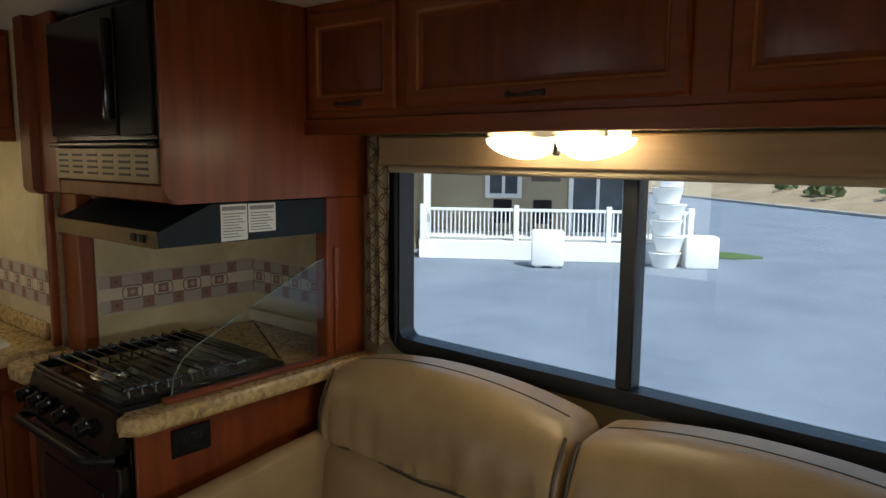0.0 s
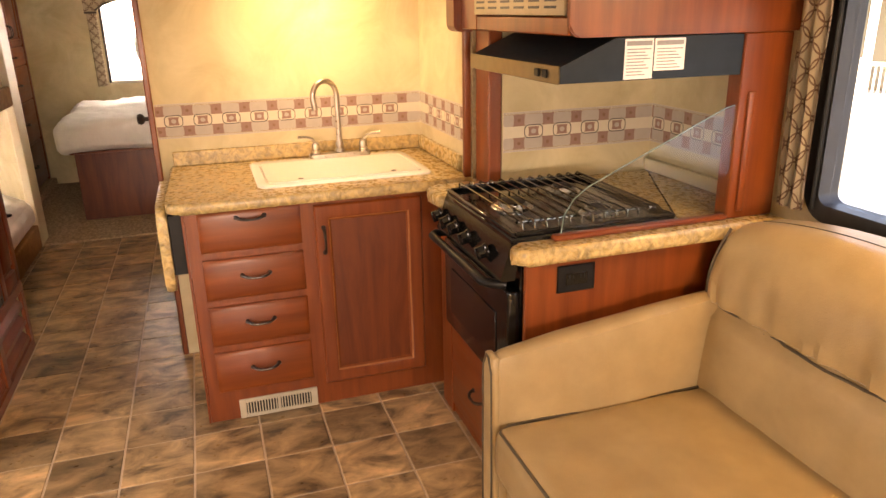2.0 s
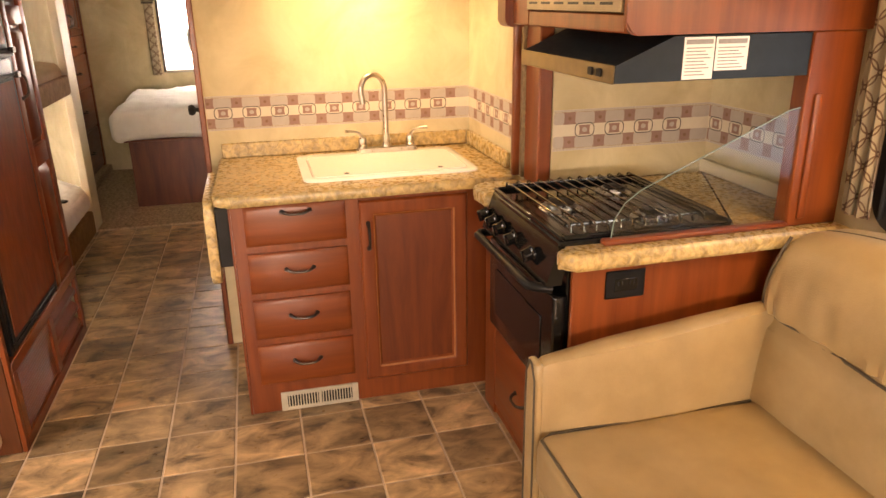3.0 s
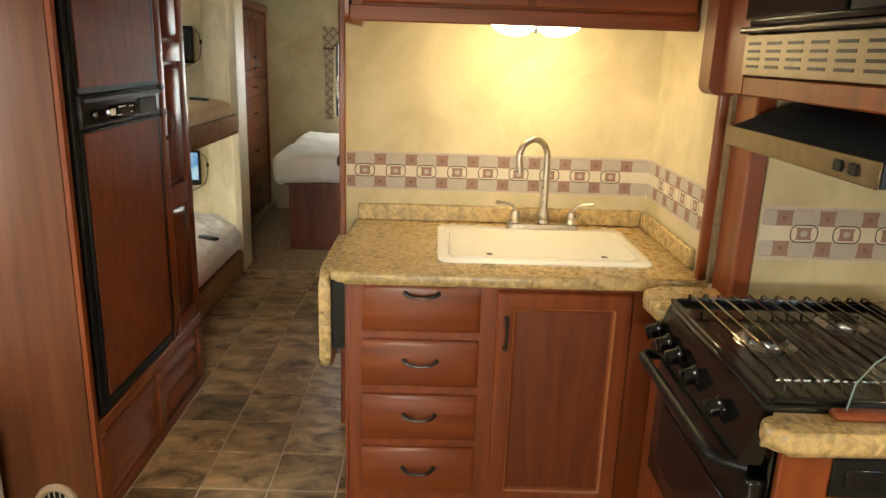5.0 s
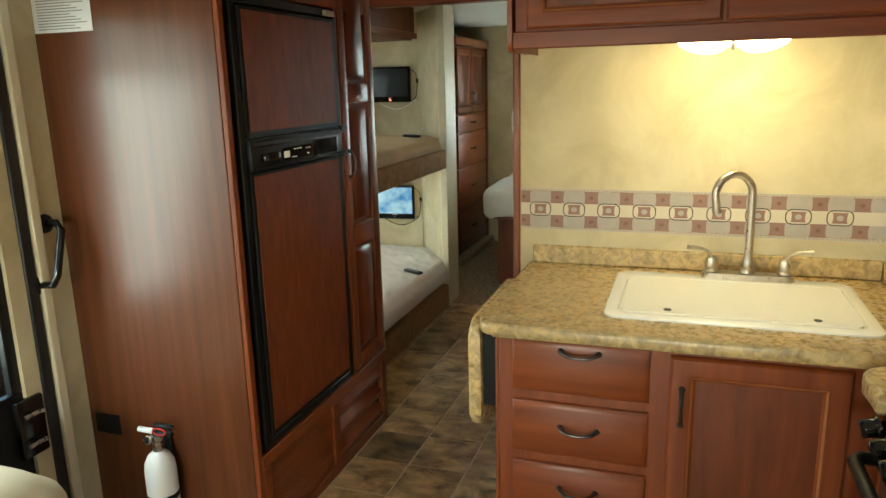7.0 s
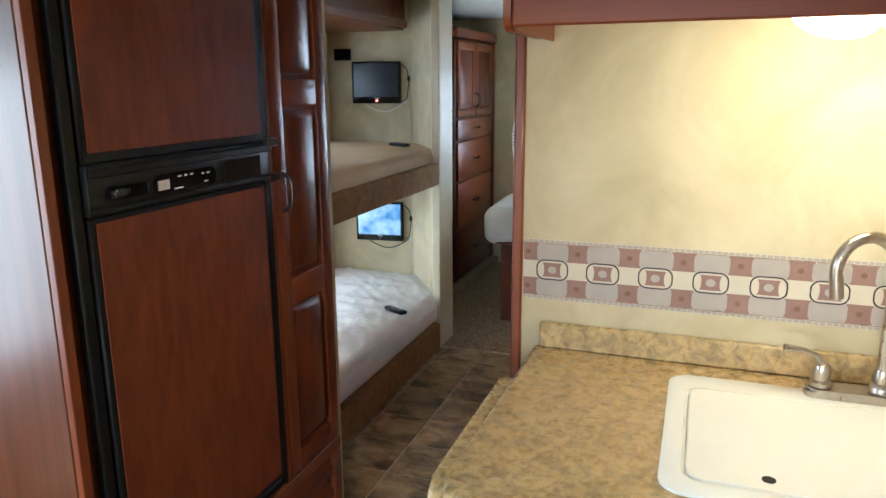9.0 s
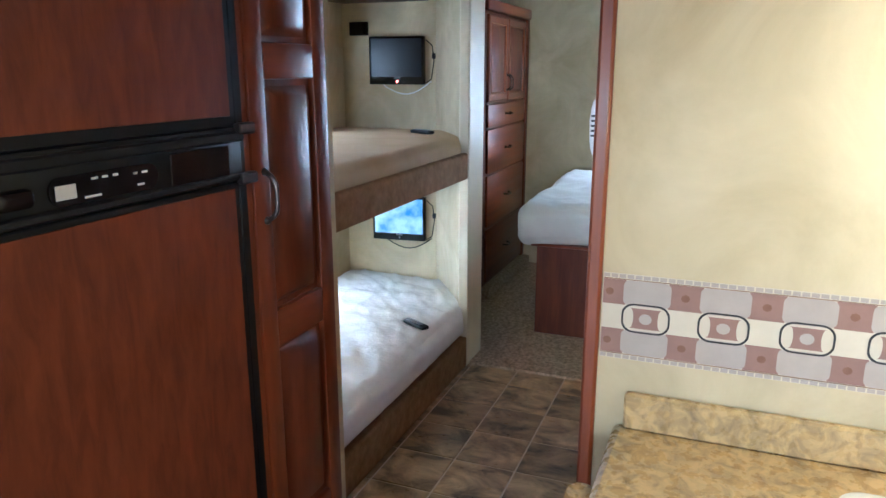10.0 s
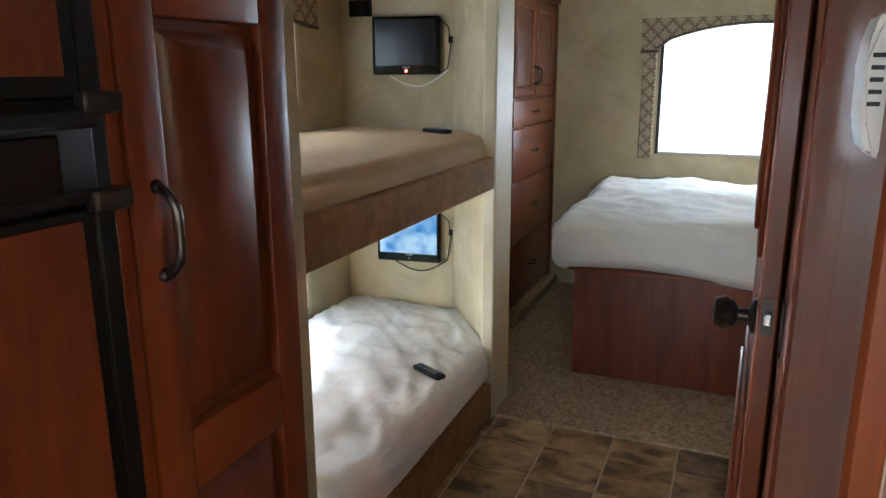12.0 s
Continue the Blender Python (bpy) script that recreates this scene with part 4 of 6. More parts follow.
part("window_frame", ring_frame(WX0 - 0.045, WX1 + 0.045, WZ0 - 0.045, WZ1 + 0.045, 0.052, 0.085, Y_WIN - 0.022, Y_WIN + 0.05), FRAME, win)
part("mullion", boxes((-0.593, -0.547, Y_WIN - 0.015, Y_WIN + 0.045, WZ0 + 0.008, WZ1 - 0.008, 0.004)), FRAME, win)
for a, b in ((WX0 + 0.008, -0.594), (-0.546, WX1 - 0.008)):
    p = part("pane", boxes((a, b, Y_WIN + 0.020, Y_WIN + 0.024, WZ0 + 0.008, WZ1 - 0.008)), GLASS, win)
    p.visible_shadow = False
va = thing("window_valance", (-0.5, Y_WIN - 0.05, 1.6), "tan wooden roller-shade valance box above the window", "valance")
part("box", boxes((WX0 - 0.03, 0.55, Y_WIN - 0.085, Y_WIN - 0.024, 1.572, 1.665, 0.006)), surf("tan_fabric_valance", (0.26, 0.17, 0.09), (0.32, 0.22, 0.12), 8, 0.6, stretch=(0.4, 3, 6), bump=0.1), va)
part("shade_roll", tube(bmesh.new(), [(WX0, Y_WIN - 0.055, 1.564), (0.5, Y_WIN - 0.055, 1.564)], 0.014, 12), surf("tan_shade", (0.36, 0.29, 0.19), (0.42, 0.34, 0.23), 10, 0.8), va)
cu = thing("window_curtain", (-1.57, Y_WIN - 0.04, 0.98), "narrow cream curtain with brown ring print beside the window", "curtain")
bm = bmesh.new()
cols = []
for k in range(15):
    s = k / 14
    x, y = -1.510 + 0.100 * s, 2.012 + 0.012 * math.sin(s * math.pi * 5)
    cols.append([bm.verts.new((x + 0.006 * math.sin(z * 9 + k), y, z)) for z in (0.965, 1.12, 1.3, 1.5, 1.668)])
for a, b in zip(cols, cols[1:]):
    for q in range(4):
        bm.faces.new((a[q], b[q], b[q + 1], a[q + 1]))
bmesh.ops.solidify(bm, geom=bm.faces[:], thickness=0.006)
part("cloth", bm, FABRIC, cu)
part("tie_rod", tube(bmesh.new(), [(-1.400, Y_WIN - 0.03, 0.97), (-1.400, Y_WIN - 0.03, 1.57)], 0.007, 8), BLACK_MATT, cu, "black curtain rod")

# sofa
sofa = thing("sofa", (-0.4, 1.6, 0), "tan leather sofa with dark piping and two back cushions", "sofa")


def wrinkle(p, amt):
    return amt * noise.noise(Vector((p.x * 9, p.y * 4, p.z * 4))) + amt * 0.5 * noise.noise(Vector((p.x * 22, p.y * 9, p.z * 8)))


def arm_warp(w, p):
    t = (w.y - 1.05) / 0.75
    if p.z > 0:
        w.z += 0.085 * t * p.z
    w.x += 0.012 * math.sin(math.pi * max(0, min(1, t))) * p.x
    w.z += wrinkle(w, 0.004)
    return w


def left_arm(x0, x1):
    a = part("arm", cushion(x0, x1, 1.055, 1.82, 0.02, 0.648, 0.042, 0.006, 14, arm_warp), LEATHER, sofa)
    bm = cushion(x0 + 0.004, x1 - 0.004, 1.046, 1.075, 0.02, 0.644, 0.012, 0.004, 8)
    part("front_panel", bm, LEATHER, a)
    pts = [(x1 - 0.006, 1.046, 0.03), (x1 - 0.004, 1.0455, 0.3), (x1 - 0.008, 1.0455, 0.60), (x1 - 0.03, 1.046, 0.64), (x0 + 0.03, 1.046, 0.645), (x0 + 0.008, 1.0455, 0.60), (x0 + 0.005, 1.0455, 0.3), (x0 + 0.006, 1.046, 0.03)]
    part("piping", tube(bmesh.new(), pts, 0.0032, 6), PIPING, a, "dark piping")


left_arm(-1.500, -1.425)
part("base", boxes((-1.40, 0.66, 1.075, 1.93, 0.03, 0.30, 0.02, 3)), LEATHER, sofa)
for a, b in ((-1.424, -0.583), (-0.575, 0.30)):
    bm = cushion(a, b, 1.045, 1.76, 0.285, 0.445, 0.035, 0.012, 16, lambda w, p: w + Vector((0, 0, wrinkle(w, 0.004))))
    seat = part("seat", bm, LEATHER, sofa)
    z = 0.440
    part("piping", tube(bmesh.new(), [(a + 0.012, 1.73, z), (a + 0.010, 1.09, z), (a + 0.03, 1.056, z - 0.002), (b - 0.03, 1.056, z - 0.002), (b - 0.01, 1.09, z), (b - 0.012, 1.73, z)], 0.0042, 6), PIPING, seat, "dark piping")


def back_warp(x0, x1):
    def warp(w, p):
        u = (w.x - x0) / (x1 - x0)
        v = (w.z - 0.40) / 0.58
        w.y += 0.13 * v - 0.03 * math.sin(math.pi * min(1, max(0, v))) * (1 if p.y < 0 else 0)
        if p.y < 0.2:
            # the stitched fold across the cushion
            g = math.exp(-((w.z - 0.69) / 0.013) ** 2)
            w.y += 0.030 * g
            if w.z > 0.69:
                w.y -= 0.034 * math.sin(math.pi * min(1, (w.z - 0.69) / 0.28))
                gather = max(0, 1 - (w.z - 0.70) / 0.17) * min(1, (w.z - 0.69) / 0.02)
                w.y += 0.020 * noise.noise(Vector((w.x * 26, 0.3, w.z * 4))) * gather + 0.008 * noise.noise(Vector((w.x * 55, 2.3, w.z * 9))) * gather
        if p.z > 0:
            w.z += (0.035 * math.sin(math.pi * u) - 0.016 * abs(2 * u - 1) ** 4) * p.z
        return w
    return warp


for a, b in ((-1.472, -0.585), (-0.572, 0.30)):
    bm = cushion(a, b, 1.715, 1.885, 0.40, 0.945, 0.045, 0.006, 46, back_warp(a, b))
    skin = [v.co.copy() for v in bm.verts if abs(v.co.z - 0.69) < 0.009 and v.co.y < 1.84]
    bk = part("back_cushion", bm, LEATHER, sofa)
    pts = []
    for k in range(25):
        u = k / 24
        z = 0.945 + 0.035 * math.sin(math.pi * u) - 0.016 * abs(2 * u - 1) ** 4
        pts.append((a + 0.018 + (b - a - 0.036) * u, 1.895, z + 0.036 * math.sin(math.pi * u) * 0 + (-0.012 if k in (0, 24) else 0.003)))
    part("piping", tube(bmesh.new(), pts, 0.005, 6), PIPING, bk, "dark piping")
    fb = back_warp(a, b)
    for s in (a + 0.012, b - 0.012):
        side = [fb(Vector((s, 1.726, 0.42 + 0.50 * k / 16)), Vector((0, -1, 0))) for k in range(17)]
        part("side_piping", tube(bmesh.new(), [tuple(v) for v in side], 0.0045, 6), PIPING, bk, "dark piping")
    # a thin dark tube follows the bottom of the fold's groove
    seam = []
    for k in range(41):
        x = a + 0.03 + (b - a - 0.06) * k / 40
        near = [v.y for v in skin if abs(v.x - x) < 0.022]
        seam.append((x, (min(near) + 0.001) if near else 1.78, 0.690 + 0.003 * math.sin(k * 0.55)))
    part("fold_seam", tube(bmesh.new(), seam, 0.0042, 6), PIPING, bk, "dark tube along the fold")


# ---- fridge block ----
FY = -0.555
fc = thing("fridge_cabinet", (-3.0, -0.93, 0), "tall cherry wood cabinet round the refrigerator with louvred base", "cabinet")
part("side_board", boxes((-2.455, -2.435, Y_CURB, FY, 0.0, H - 0.001, 0.002)), SIDE, fc)
part("face_frame", boxes((-2.4605, -2.436, FY + 0.0005, FY + 0.018, 0.0, H - 0.001, 0.002), (-3.50, -2.4605, FY, FY + 0.016, 1.835, H - 0.001, 0.002), (-3.182, -3.162, FY, FY + 0.016, 0.33, 1.835, 0.002)), WOOD_Z, fc)
part("back_body", boxes((-3.505, -2.456, Y_CURB, FY - 0.03, 0.005, H - 0.002)), WOOD_DARK, fc)
part("base_frame", boxes((-3.50, -2.461, FY, FY + 0.018, 0.0, 0.045, 0.003), (-3.50, -2.461, FY, FY + 0.018, 0.305, 0.352, 0.003), (-2.51, -2.461, FY, FY + 0.018, 0.045, 0.305, 0.003), (-3.02, -2.965, FY, FY + 0.018, 0.045, 0.305, 0.003), (-3.50, -3.45, FY, FY + 0.018, 0.045, 0.305, 0.003)), WOOD_X, fc)
MF = facing("+y", FY)
part("grille_back", put(boxes((-2.965, -2.51, 0.045, 0.305, -0.012, -0.006)), MF), WOOD_DARK, fc)
for k in range(18):
    v = 0.052 + k * 0.0142
    part("louvre", put(extrude_profile(bmesh.new(), [(v, -0.006), (v + 0.012, -0.006), (v + 0.003, 0.010), (v, 0.010)], "x", -2.964, -2.511), MF), WOOD_X, fc)
part("vent_back", put(boxes((-3.45, -3.02, 0.045, 0.305, -0.03, -0.024)), MF), WOOD_DARK, fc)
for v in (0.06, 0.145, 0.23):
    part("louvre", put(extrude_profile(bmesh.new(), [(v, -0.024), (v + 0.06, -0.024), (v + 0.02, 0.012), (v, 0.012)], "x", -3.449, -3.021), MF), WOOD_X, fc)

fr = thing("refrigerator", (-2.82, -0.56, 0.36), "built-in two-door refrigerator with cherry panels and black frame", "refrigerator")
FA, FB = -3.160, -2.486
MFR = facing("+y", FY)
part("outer_frame", put(boxes((FA, FA + 0.028, 0.366, 1.83, 0.0, 0.022, 0.004), (FB - 0.028, FB, 0.366, 1.83, 0.0, 0.022, 0.004), (FA + 0.028, FB - 0.028, 0.366, 0.394, 0.0, 0.022, 0.004), (FA + 0.028, FB - 0.028, 1.80, 1.83, 0.0, 0.022, 0.004)), MFR), BLACK_MATT, fr)
for v0, v1, nm in ((0.400, 1.293, "lower_door"), (1.397, 1.794, "upper_door")):
    d = part(nm, put(boxes((FA + 0.032, FB - 0.032, v0, v1, 0.002, 0.028, 0.004)), MFR), BLACK_MATT, fr, "black door frame")
    part("wood_panel", put(boxes((FA + 0.052, FB - 0.046, v0 + 0.022, v1 - 0.012, 0.0285, 0.032, 0.001)), MFR), PANEL, d, "cherry wood-grain panel")
cp = part("control_panel", put(boxes((FA + 0.030, FB - 0.030, 1.295, 1.398, 0.004, 0.036, 0.005, 2)), MFR), BLACK_MATT, fr)
part("top_ridge", put(boxes((FA + 0.03, FB - 0.03, 1.371, 1.391, 0.0365, 0.046, 0.004)), MFR), BLACK_MATT, cp)
part("bottom_ridge", put(boxes((FA + 0.03, FB - 0.03, 1.298, 1.312, 0.0365, 0.044, 0.004)), MFR), BLACK_MATT, cp)
bm = extrude_profile(bmesh.new(), rounded(-2.90, -2.69, 1.315, 1.357, 0.02, 5), "z", 0.0365, 0.040)
part("button_plate", put(bm, MFR), BLACK, cp)
part("display", put(boxes((-2.735, -2.70, 1.324, 1.345, 0.0402, 0.0416)), MFR), WHITE, cp, "pale display label")
for k, (u, v, w) in enumerate(((-2.77, 1.348, 0.012), (-2.79, 1.348, 0.010), (-2.81, 1.348, 0.010), (-2.765, 1.322, 0.030), (-2.85, 1.345, 0.008), (-2.87, 1.345, 0.012), (-2.86, 1.326, 0.014))):
    part("button_mark", put(boxes((u - w / 2, u + w / 2, v - 0.0018, v + 0.0018, 0.0402, 0.0412)), MFR), WHITE, cp)
part("latch_handle", put(boxes((-2.655, -2.56, 1.324, 1.351, 0.037, 0.06, 0.008, 2)), MFR), BLACK, cp)
part("flap", put(boxes((-3.085, -2.93, 1.307, 1.367, 0.037, 0.041, 0.002)), MFR), BLACK, cp)
for v in (1.288, 1.384):
    part("hinge", put(boxes((FA + 0.002, FA + 0.05, v, v + 0.022, 0.034, 0.052, 0.003)), MFR), BRONZE, fr)
part("hinge", put(boxes((FA + 0.03, FA + 0.10, 1.803, 1.822, 0.0225, 0.036, 0.002)), MFR), BEIGE, fr)

pa = thing("pantry_door", (-3.32, FY, 0.36), "tall narrow cherry wood pantry door with raised panels", "cabinet door")
PU0, PU1 = -3.490, -3.184
part("stile", put(boxes((PU0, PU0 + 0.058, 0.362, 2.04, 0.0, 0.020, 0.005, 2), (PU1 - 0.058, PU1, 0.362, 2.04, 0.0, 0.020, 0.005, 2)), MF), WOOD_Z, pa)
for v0, v1 in ((0.362, 0.43), (0.90, 0.985), (1.485, 1.56), (1.97, 2.04)):
    part("rail", put(boxes((PU0 + 0.058, PU1 - 0.058, v0, v1, 0.0, 0.020, 0.004, 2)), MF), WOOD_X, pa)
for v0, v1 in ((0.43, 0.90), (0.985, 1.485), (1.56, 1.97)):
    a, b = PU0 + 0.058, PU1 - 0.058
    bm = box(bmesh.new(), a, b, v0, v1, 0.0, 0.004)
    e, g = 0.014, 0.022
    lo = [bm.verts.new((x, y, 0.004)) for x, y in ((a + e, v0 + e), (b - e, v0 + e), (b - e, v1 - e), (a + e, v1 - e))]
    hi = [bm.verts.new((x, y, 0.021)) for x, y in ((a + e + g, v0 + e + g), (b - e - g, v0 + e + g), (b - e - g, v1 - e - g), (a + e + g, v1 - e - g))]
    for k in range(4):
        bm.faces.new((lo[k], lo[(k + 1) % 4], hi[(k + 1) % 4], hi[k]))
    bm.faces.new(hi)
    part("raised_panel", put(bm, MF), WOOD_DARK, pa)
bow_handle(pa, facing("+y", FY + 0.02), PU1 - 0.036, 1.246, True, 0.052)

# fridge side: extinguisher, notice, outlet, round vent
ex = thing("fire_extinguisher", (-2.385, -0.930, 0.0), "white fire extinguisher with black strap against the fridge cabinet", "fire extinguisher")
EX, EY = -2.385, -0.930
part("cylinder", lathe(bmesh.new(), (EX, EY, 0.0), [(0.040, 0.0), (0.043, 0.006), (0.043, 0.245), (0.040, 0.268), (0.030, 0.288), (0.016, 0.300)], "z", 28), WHITE, ex)
part("neck", lathe(bmesh.new(), (EX, EY, 0.300), [(0.014, 0), (0.014, 0.025), (0.018, 0.030), (0.018, 0.045)], "z", 14), STEEL, ex)
part("valve_handle", boxes((EX - 0.01, EX + 0.01, EY - 0.01, EY + 0.055, 0.345, 0.360, 0.004), (EX - 0.008, EX + 0.008, EY - 0.005, EY + 0.06, 0.370, 0.380, 0.004)), BLACK_MATT, ex)
part("pin_ring", tube(bmesh.new(), [(EX + 0.012, EY + 0.02 + 0.022 * math.cos(a), 0.362 + 0.010 * math.sin(a)) for a in [math.pi * k / 6 for k in range(12)]], 0.0022, 6, True), RED, ex, "red pull ring")
part("nozzle", tube(bmesh.new(), [(EX, EY - 0.01, 0.355), (EX + 0.004, EY - 0.055, 0.358)], 0.008, 10), WHITE, ex)
part("gauge", lathe(bmesh.new(), (EX + 0.014, EY - 0.018, 0.335), [(0.012, 0), (0.012, 0.008)], "x", 14), STEEL, ex)
bm = bmesh.new()
lathe(bm, (EX, EY, 0.165), [(0.0438, 0.0), (0.0444, 0.001), (0.0444, 0.014), (0.0438, 0.015)], "z", 28)
part("strap", bm, BLACK_MATT, ex, "black rubber strap")
part("bracket", boxes((-2.434, -2.422, EY - 0.012, EY + 0.012, 0.04, 0.34, 0.002)), BLACK_MATT, ex)
bm = bmesh.new()
for k in range(6):
    a0, a1 = radians(-30), radians(20 + (k % 3) * 8)
    z = 0.145 - k * 0.016
    vs = [bm.verts.new((EX + 0.0436 * math.cos(a), EY + 0.0436 * math.sin(a), zz)) for zz in (z, z + 0.004) for a in [a0 + (a1 - a0) * q / 4 for q in range(5)]]
    for q in range(4):
        bm.faces.new((vs[q], vs[q + 1], vs[q + 6], vs[q + 5]))
part("printed_label", bm, PRINT, ex, "small grey print bars")
ex.location = (-2.372, -0.882, 0.0)
ex.scale = (1.2, 1.2, 1.25)
printed_label(facing("+x", -2.435), -1.218, -0.988, 1.735, 1.96, "paper_notice", "white printed notice taped to the fridge cabinet side")
ol = thing("side_outlet", (-2.43, -1.20, 0.37), "black outlet plate low on the fridge cabinet side", "outlet")
part("plate", boxes((-2.435, -2.429, -1.195, -1.090, 0.37, 0.445, 0.002)), BLACK_MATT, ol)
rv = thing("round_vent", (-2.43, -0.684, 0.005), "tan round vent ring low on the fridge cabinet side", "vent")
bm = tube(bmesh.new(), [(-2.428, -0.684 + 0.060 * math.cos(a), 0.075 + 0.060 * math.sin(a)) for a in [2 * math.pi * k / 28 for k in range(28)]], 0.014, 8, True)
part("ring", bm, surf("tan_plastic", (0.34, 0.22, 0.13), (0.40, 0.27, 0.16), 20, 0.45), rv)
part("mesh_back", lathe(bmesh.new(), (-2.4345, -0.684, 0.075), [(0.055, 0), (0.055, 0.002)], "x", 24), BLACK_MATT, rv)
for k in range(6):
    y = -0.684 - 0.045 + 0.018 * k
    h = math.sqrt(0.055 ** 2 - (y + 0.684) ** 2)
    part("bar", boxes((-2.4315, -2.428, y - 0.002, y + 0.002, 0.075 - h, 0.075 + h)), BEIGE, rv)

LEATHER_PALE = surf("cream_leather", (0.50, 0.44, 0.30), (0.56, 0.50, 0.36), 6, 0.4, bump=0.15, bscale=200)

# ---- entry ----
en = tagged(thing("door_1", (-1.85, Y_CURB, 0), "entry door with black metal frame and window glass", "door"), kind="structure")
part("door_frame", boxes((-2.30, -2.26, Y_CURB - 0.05, Y_CURB + 0.01, 0, 1.98, 0.004), (-1.54, -1.50, Y_CURB - 0.05, Y_CURB + 0.01, 0, 1.98, 0.004), (-2.26, -1.54, Y_CURB - 0.05, Y_CURB + 0.01, 1.94, 1.98, 0.004)), FRAME, en)
part("door_leaf", boxes((-2.255, -1.545, Y_CURB - 0.045, Y_CURB - 0.015, 0.0, 0.62, 0.004), (-2.255, -2.165, Y_CURB - 0.045, Y_CURB - 0.015, 0.62, 1.935, 0.004), (-1.575, -1.545, Y_CURB - 0.045, Y_CURB - 0.015, 0.62, 1.935, 0.004), (-2.165, -1.575, Y_CURB - 0.045, Y_CURB - 0.015, 1.80, 1.935, 0.004)), BLACK_MATT, en)
p = part("pane", boxes((-2.165, -1.575, Y_CURB - 0.032, Y_CURB - 0.028, 0.62, 1.80)), GLASS, en)
p.visible_shadow = False
structure("trim_entry", boxes((-2.338, -2.303, Y_CURB + 0.001, Y_CURB + 0.022, 0, 2.0, 0.004)), TRIM_LIGHT, "cream trim beside the entry door", "trim")
gb = thing("grab_handle", (-2.30, Y_CURB, 0.9), "black bent grab handle beside the entry door", "handle")
part("bar", tube(bmesh.new(), [(-2.364, Y_CURB + 0.004, 1.138), (-2.364, Y_CURB + 0.05, 1.143), (-2.358, Y_CURB + 0.075, 1.122), (-2.317, Y_CURB + 0.075, 0.98), (-2.310, Y_CURB + 0.06, 0.95), (-2.310, Y_CURB + 0.004, 0.945)], 0.0125, 12), BLACK, gb)
for x, z in ((-2.364, 1.138), (-2.310, 0.945)):
    part("mount", lathe(bmesh.new(), (x, Y_CURB + 0.0005, z), [(0.032, 0), (0.030, 0.008), (0.018, 0.012)], "y", 18), BLACK_MATT, gb)

latch = part("door_latch", boxes((-2.25, -2.15, Y_CURB - 0.0145, Y_CURB + 0.012, 0.40, 0.60, 0.008, 2)), BLACK, en, "black door latch")
for z in (0.44, 0.54):
    part("latch_lever", tube(bmesh.new(), [(-2.24, Y_CURB + 0.014, z), (-2.20, Y_CURB + 0.03, z + 0.012), (-2.16, Y_CURB + 0.03, z + 0.01)], 0.007, 8), STEEL, latch)

es = thing("entry_seat", (-1.9, -1.05, 0), "cream leather swivel seat beside the entry door", "seat")
part("pedestal", lathe(bmesh.new(), (-1.92, -1.05, 0), [(0.14, 0), (0.13, 0.02), (0.05, 0.05), (0.05, 0.20)], "z", 20), BLACK_MATT, es)
part("seat", cushion(-2.05, -1.45, -1.30, -0.86, 0.20, 0.51, 0.14, 0.03, 12), LEATHER_PALE, es)
lp = thing("switch_plate", (-2.46, -1.23, 0.0), "black switch plate with a red light near the floor", "switch")
part("plate", boxes((-2.435, -2.428, -1.215, -1.105, 0.002, 0.062, 0.002)), BLACK_MATT, lp)
part("light", lathe(bmesh.new(), (-2.428, -1.175, 0.035), [(0.005, 0), (0.004, 0.002)], "x", 10), glow("red_indicator", (1.0, 0.08, 0.05), 2.0), lp, "red indicator light")

# ---- bunks ----
def clear_of_chase(w):
    """Keeps a soft corner inside the slanted panel at the bunk foot."""
    if w.y > -1.16:
        w.x = max(w.x, BEX + 0.008 + (w.y + 1.16) * 1.44)
    return w


ub = thing("upper_bunk", (-4.4, -1.1, 0.94), "upper bunk with brown suede board and tan sheet", "bunk")
part("board", boxes((-5.243, BX0 - 0.001, -0.837, -0.797, 0.985, 1.113, 0.012, 3)), SUEDE, ub)
part("platform", boxes((-5.245, BX0 - 0.001, -1.2, -0.838, 0.99, 1.05), (BEX + 0.001, BX0 - 0.001, BY + 0.001, -1.2, 0.99, 1.05)), SUEDE, ub)
part("mattress", cushion(BEX + 0.005, BX0 - 0.005, BY + 0.004, -0.845, 1.051, 1.180, 0.045, 0.012, 24, lambda w, p: clear_of_chase(w + Vector((0, 0, folds(w, 2.2, 0.006) if p.z > 0.2 else 0)))), TAN_SHEET, ub, "tan fitted sheet")
lb = thing("lower_bunk", (-4.4, -1.1, 0), "lower bunk with brown suede base and rumpled white sheet", "bunk")
part("base", boxes((-5.252, BX0 - 0.001, -1.19, -0.80, 0.0, 0.165, 0.012, 3), (BEX + 0.002, BX0 - 0.001, BY + 0.001, -1.192, 0.0, 0.165, 0.012, 3)), SUEDE, lb)


def pulled(w, high):
    """Long slanting creases of a sheet that has been tugged."""
    r = noise.noise(Vector(((w.x + w.y) * 2.0, (w.x - w.y) * 8.5, 1.7)))
    return high * max(0.0, 1 - abs(r) * 4.5)


def sheet_warp(w, p):
    if p.z > 0.1:
        w.z += folds(w, 3.6, 0.017) + folds(w + Vector((3, 1, 0)), 8, 0.006) + 0.012 * noise.noise(Vector((w.x * 1.4, w.y * 1.4, 0))) + pulled(w, 0.010)
    elif abs(p.y) > 0.9:
        w.y += folds(w, 6, 0.006)
    return clear_of_chase(w)


